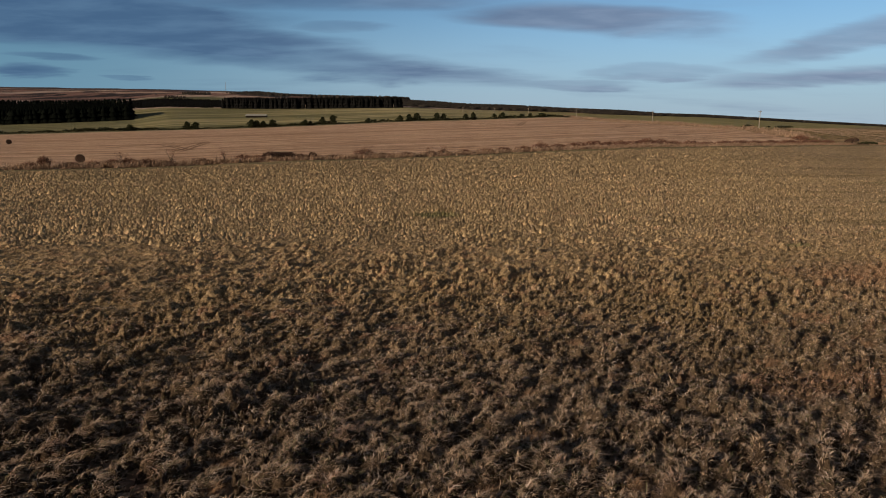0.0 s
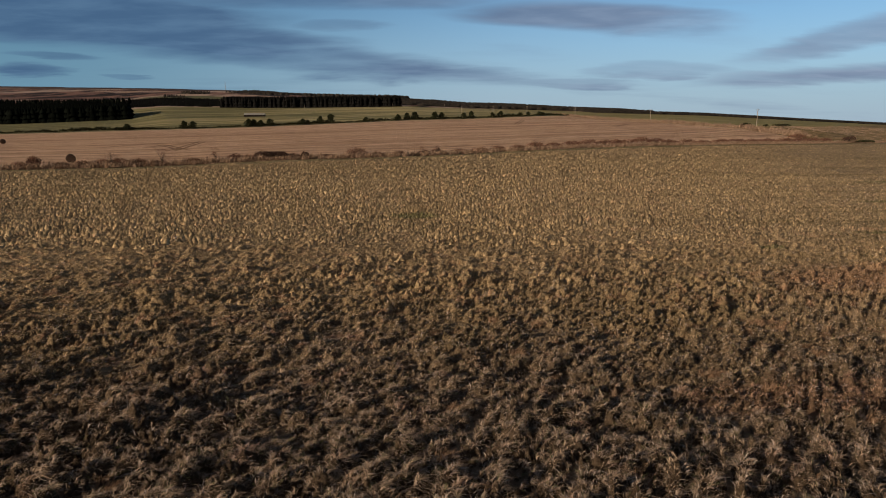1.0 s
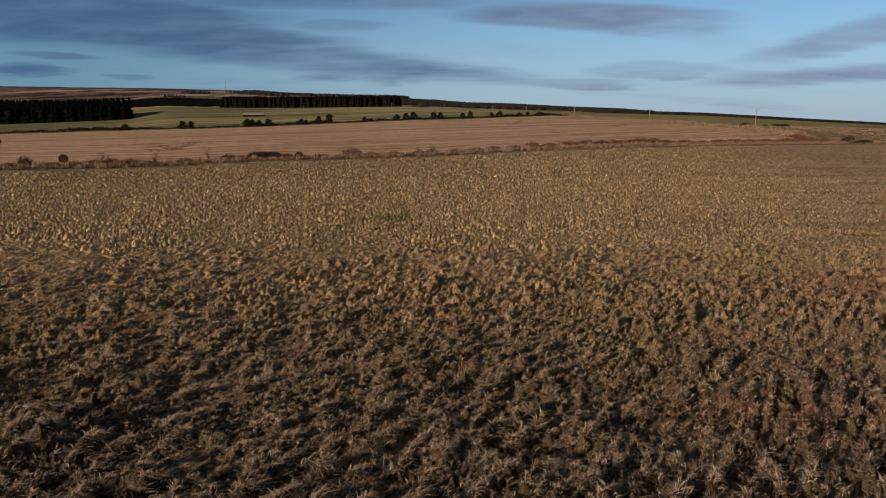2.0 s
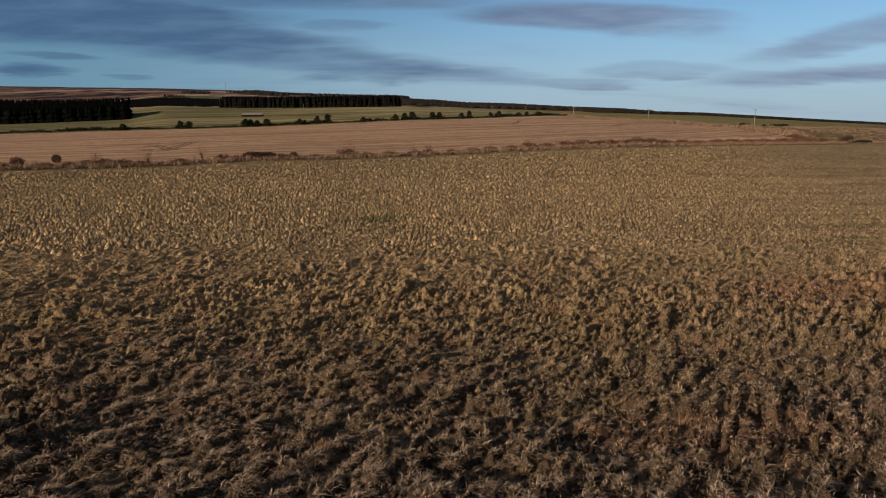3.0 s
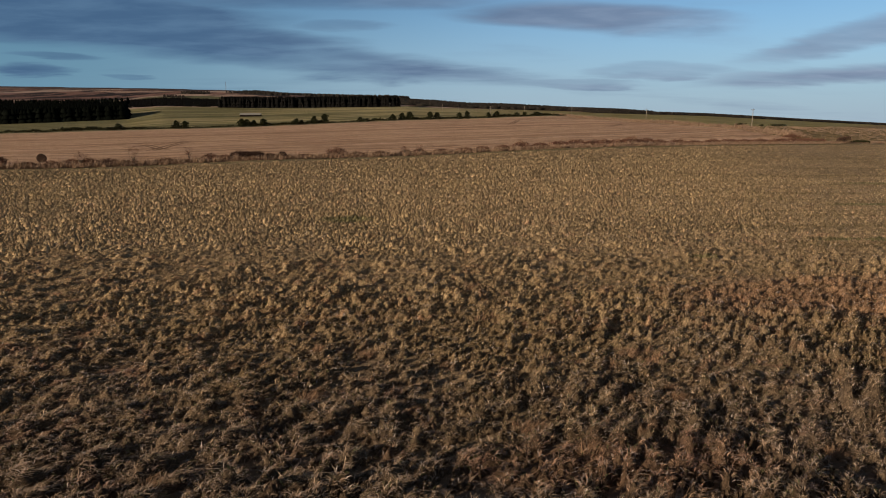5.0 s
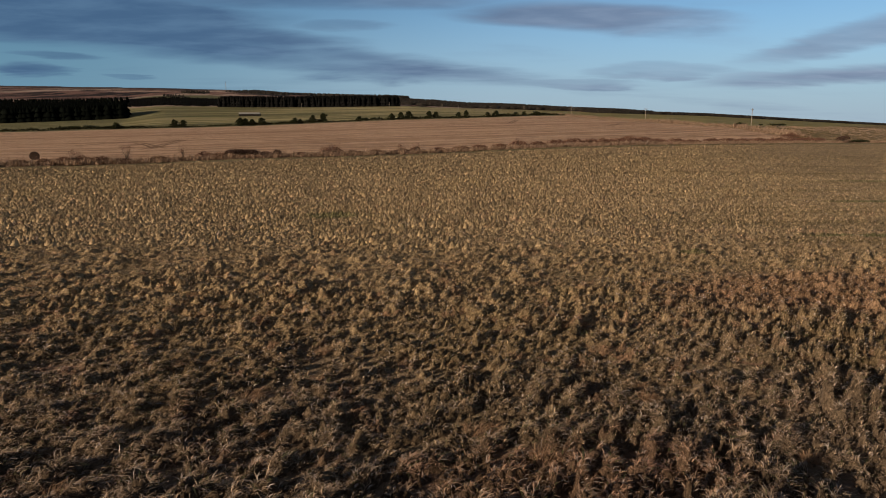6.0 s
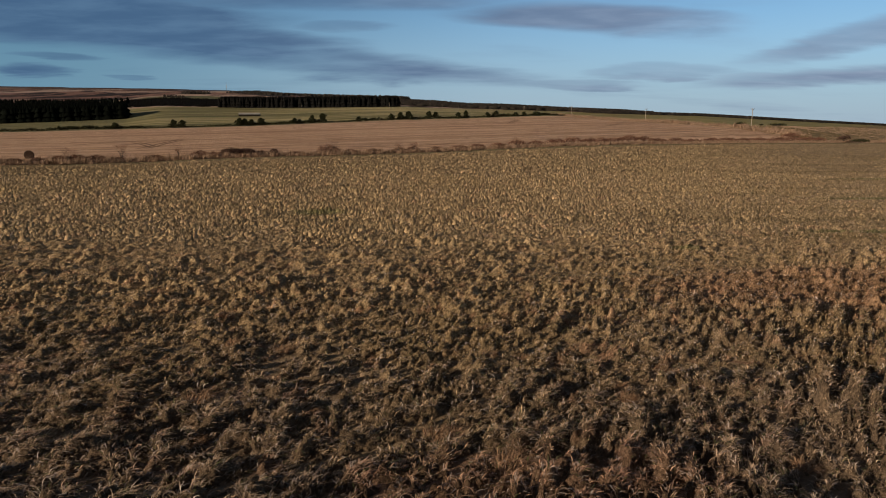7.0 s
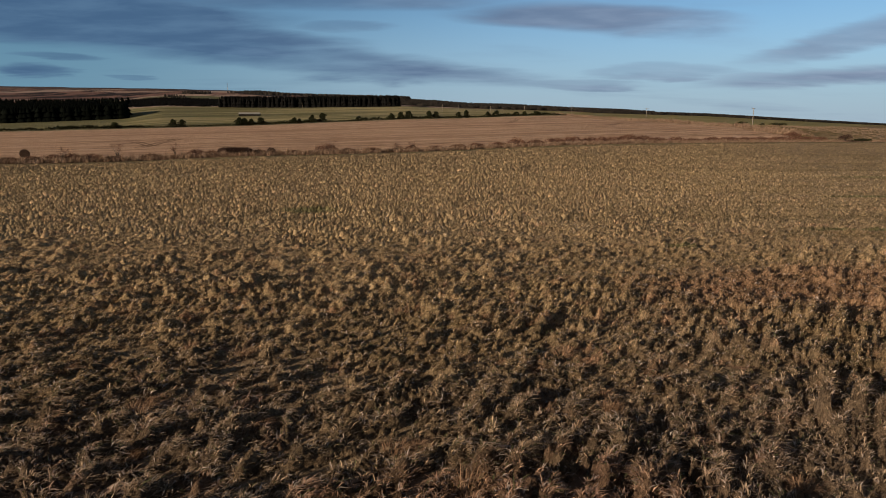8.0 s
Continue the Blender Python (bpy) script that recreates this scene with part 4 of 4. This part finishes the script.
# ---- conifer woods ----
def wood(name, spots, height, label, seed, mat=spruce_mat, wide=0.26):
    """Many ragged conifers as one mass: each a stem and stacked drooping tiers."""
    g = np.random.default_rng(seed)
    vs, f3, f4, o = [], [], [], 0
    for x, y in spots:
        h = height * g.uniform(0.93, 1.02)
        r = h * wide * g.uniform(0.8, 1.2)
        z = float(ground_z(x, y)) - 0.3
        rows = []
        for t in range(3):
            zt, rt = h * (0.04 + 0.29 * t), r * (1 - 0.2 * t)
            a = np.arange(6) * (math.pi / 3) + g.uniform(0, 1)
            rr = rt * g.uniform(0.65, 1.15, 6)
            ring = np.stack([x + np.cos(a) * rr, y + np.sin(a) * rr, z + zt + g.uniform(-0.05, 0.05, 6) * h], 1)
            top = np.array([[x, y, z + min(h, zt + h * 0.48)]])
            vs.append(np.concatenate([ring, top]))
            f3.append(np.array([(o + s, o + (s + 1) % 6, o + 6) for s in range(6)]))
            o += 7
        w = r * 0.07
        vs.append(np.array([(x - w, y, z), (x + w, y - w, z), (x, y + w, z), (x, y, z + h * 0.5)]))
        f3.append(np.array([(o, o + 1, o + 3), (o + 1, o + 2, o + 3), (o + 2, o, o + 3)]))
        o += 4
    ob = new(name, mesh_of(name, np.concatenate(vs), None, np.concatenate(f3)))
    ob.data.materials.append(mat)
    return tagged(ob, label, "woodland", kind="stuff")


def block(corners, step, seed, jitter=0.45):
    """Places inside a plan outline, in loose rows."""
    g = random.Random(seed)
    xs, ys = [c[0] for c in corners], [c[1] for c in corners]
    out = []
    y = min(ys)
    while y < max(ys):
        x = min(xs)
        while x < max(xs):
            qx, qy = x + g.uniform(-jitter, jitter) * step, y + g.uniform(-jitter, jitter) * step
            inside = False
            for (ax, ay), (bx, by) in zip(corners, corners[1:] + corners[:1]):
                if (ay > qy) != (by > qy) and qx < (bx - ax) * (qy - ay) / (by - ay) + ax:
                    inside = not inside
            if inside:
                out.append((qx, qy))
            x += step
        y += step
    return out


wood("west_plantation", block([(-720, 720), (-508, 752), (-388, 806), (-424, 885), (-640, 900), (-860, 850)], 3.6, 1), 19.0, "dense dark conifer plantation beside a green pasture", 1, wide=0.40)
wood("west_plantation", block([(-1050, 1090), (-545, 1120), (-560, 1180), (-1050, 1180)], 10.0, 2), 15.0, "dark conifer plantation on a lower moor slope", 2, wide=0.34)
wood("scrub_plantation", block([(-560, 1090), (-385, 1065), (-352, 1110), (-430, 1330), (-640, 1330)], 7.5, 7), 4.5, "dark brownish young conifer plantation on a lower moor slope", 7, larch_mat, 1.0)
wood("hill_copse", block([(-760, 1900), (-680, 1880), (-690, 1960), (-770, 1970)], 11.0, 8), 9.0, "small dark copse on the moor", 8, far_scrub_mat, 0.5)
wood("hill_copse", block([(-700, 1640), (-640, 1630), (-645, 1660), (-705, 1668)], 9.0, 9), 7.0, "thin belt of dark trees on the moor", 9, far_scrub_mat, 0.5)
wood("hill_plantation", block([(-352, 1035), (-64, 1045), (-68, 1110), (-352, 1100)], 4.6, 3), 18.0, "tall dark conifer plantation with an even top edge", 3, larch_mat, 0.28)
# the lighter scrub colour on these conifers stands in for haze
wood("hill_plantation", block([(-780, 2350), (-560, 2250), (-120, 2050), (-100, 2150), (-700, 2480)], 12.0, 4), 14.0, "distant conifer wood on a hill crest", 4, far_scrub_mat, 0.7)
wood("skyline_wood", block([(-125, 1240), (120, 1080), (400, 1180), (440, 1600), (-110, 2150), (-180, 1900)], 14.0, 5), 6.0, "distant dark wood along a low ridge", 5, far_scrub_mat, 1.3)
wood("skyline_scrub", block([(240, 1000), (520, 1040), (900, 1240), (880, 1300), (500, 1150), (240, 1080)], 5.0, 6), 4.8, "low dark brown scrub along the skyline", 6, far_scrub_mat, 1.25)


# ================= bales, poles, shed, mast =================
def bale(x, y, turn, size=1.5):
    """A round straw bale: wound body and two flat spiral ends."""
    root = new("round_bale")
    root.location, root.rotation_euler = (x, y, land(x, y) - 0.04), (0, 0, radians(turn))
    r, half = size / 2, 0.6
    prof = [(-half, r * 0.93), (-half + 0.07, r), (-0.2, r * 1.01), (0.2, r * 1.01), (half - 0.07, r), (half, r * 0.93)]
    n, vs, fs = 28, [], []
    for u, rad in prof:
        for s in range(n):
            w = 2 * math.pi * s / n
            q = rad * (1 + 0.012 * math.sin(s * 5.3 + u * 7))
            vs.append((u, math.cos(w) * q, r + math.sin(w) * q * (0.97 if math.sin(w) < 0 else 1)))
    for i in range(len(prof) - 1):
        fs += [(i * n + s, i * n + (s + 1) % n, (i + 1) * n + (s + 1) % n, (i + 1) * n + s) for s in range(n)]
    part("body", mesh_of("body", vs, fs, smooth=True), bale_mat, root)
    for side in (-1, 1):
        vs, fs = [], []
        for ring in range(5):
            for s in range(n):
                w = 2 * math.pi * s / n
                q = r * 0.93 * (1 - ring / 5) + 0.02 * math.sin(s * 3.1)
                vs.append((side * (half - 0.02 + (0.03 if ring % 2 else 0.0)), math.cos(w) * q, r + math.sin(w) * q))
        vs.append((side * half, 0, r))
        for i in range(4):
            fs += [(i * n + s, i * n + (s + 1) % n, (i + 1) * n + (s + 1) % n, (i + 1) * n + s) for s in range(n)]
        part("end", mesh_of("end", vs, fs, [(4 * n + s, 4 * n + (s + 1) % n, 5 * n) for s in range(n)], smooth=True), bale_mat, root)
    return tagged(root, "weathered brown round straw bale", "bale", group="round bales")


bale(-79.0, 140.0, -56, 1.9)
bale(-150.5, 224.0, -50, 1.7)
bale(-145.0, 210.0, -62, 1.7)


def box(name, sx, sy, sz, at=(0, 0, 0), bevel=0.01):
    bm = bmesh.new()
    bmesh.ops.create_cube(bm, size=1.0)
    bmesh.ops.scale(bm, vec=(sx, sy, sz), verts=bm.verts)
    bmesh.ops.bevel(bm, geom=bm.edges[:], offset=bevel, segments=1, affect="EDGES")
    bmesh.ops.translate(bm, vec=at, verts=bm.verts)
    return from_bmesh(name, bm)


def power_pole(x, y, height, turn, z=None, fat=1.0):
    """A wooden line pole with a crossarm, braces and three insulators."""
    root = new("power_pole")
    root.location, root.rotation_euler = (x, y, (land(x, y) if z is None else z) - 0.15), (0, 0, radians(turn))
    part("pole", mesh_of("pole", *tube([(0, 0, 0), (0, 0, height * 0.5), (0, 0, height)], [0.17 * fat, 0.15 * fat, 0.125 * fat], 10)), pole_mat, root)
    part("crossarm", box("crossarm", 2.3, 0.14, 0.16, (0, 0.16, height - 0.35)), pole_mat, root)
    for side in (-1, 1):
        part("brace", mesh_of("brace", *tube([(side * 0.75, 0.16, height - 0.4), (0, 0.12, height - 1.15)], [0.03, 0.03], 5)), metal_mat, root)
    for off in (-1.05, 0.0, 1.05):
        base = height - 0.27 if off else height
        part("insulator", mesh_of("insulator", *tube([(off, 0.16 if off else 0, base), (off, 0.16 if off else 0, base + 0.08), (off, 0.16 if off else 0, base + 0.1), (off, 0.16 if off else 0, base + 0.26)],
                                                       [0.03, 0.03, 0.09, 0.05], 8)), glaze_mat, root, "brown glazed insulator")
    return tagged(root, "weathered wooden power line pole with a crossarm", "power pole", group="power line poles")


for x, y, h, turn in [(162.1, 327.8, 8.6, 20), (138.7, 422.8, 8.2, 12), (118.3, 562.8, 8.8, 15), (92.4, 682.8, 8.4, 25), (58.3, 702.8, 8.2, 40), (24.6, 722.8, 8.2, 60), (6.5, 802.8, 8.8, 60),
                      (-62.4, 852.8, 9.0, 60), (-198.7, 952.8, 8.4, 60)]:
    power_pole(x, y, h, turn)


def shed():
    """A long low dark farm shed with a pitched roof."""
    root = new("farm_shed")
    x, y = -186.0, 653.0
    root.location, root.rotation_euler = (x, y, land(x, y) - 0.2), (0, 0, radians(4))
    part("wall", box("wall", 20.0, 7.0, 1.9, (0, 0, 0.95), 0.03), tin_mat, root)
    for side in (-1, 1):
        bm = bmesh.new()
        v = [bm.verts.new(q) for q in ((-10.3, side * 3.8, 1.75), (10.3, side * 3.8, 1.75), (10.3, 0, 3.5), (-10.3, 0, 3.5))]
        f = bm.faces.new(v)
        bmesh.ops.solidify(bm, geom=[f], thickness=0.08)
        part("roof_slope", from_bmesh("roof_slope", bm), roof_mat, root, "pale grey corrugated roof slope")
    for off in (-6, 0, 6):
        part("door", box("door", 2.6, 0.08, 1.6, (off, -3.55, 0.85)), tin_mat, root)
    return tagged(root, "long low dark farm shed with a pale roof in pasture", "shed")


shed()


def mast():
    """A slim guyed transmitter mast on the far hill."""
    root = new("radio_mast")
    x, y = -988.0, 2995.0
    root.location = (x, y, land(x, y) - 1.0)
    for a in range(3):
        w = 2 * math.pi * a / 3
        part("leg", mesh_of("leg", *tube([(math.cos(w) * 1.3, math.sin(w) * 1.3, 0), (math.cos(w) * 0.5, math.sin(w) * 0.5, 38)], [0.35, 0.25], 5)), metal_mat, root)
    rungs = [tube([(math.cos(w) * q, math.sin(w) * q, zz), (math.cos(w + 2.09) * q, math.sin(w + 2.09) * q, zz + 2.4)], [0.12, 0.12], 4)
             for zz in range(0, 36, 3) for w in (0, 2.09, 4.19) for q in (1.3 - zz / 48,)]
    part("lattice", mesh_of("lattice", *merged(rungs)), metal_mat, root)
    return tagged(root, "slim grey lattice radio mast on the hill", "mast")


mast()


def post(x, off, h):
    root = new("fence_post")
    y = hedge_y(x) + off
    root.location = (x, y, land(x, y) - 0.1)
    part("stake", mesh_of("stake", *tube([(0, 0, 0), (0.02, 0, h * 0.6), (0.03, 0, h), (0.03, 0, h + 0.05)], [0.07, 0.065, 0.06, 0.02], 8)), pole_mat, root)
    return tagged(root, "pale weathered wooden fence post in dead grass", "fence post")


post(71.0, -1.2, 1.4)
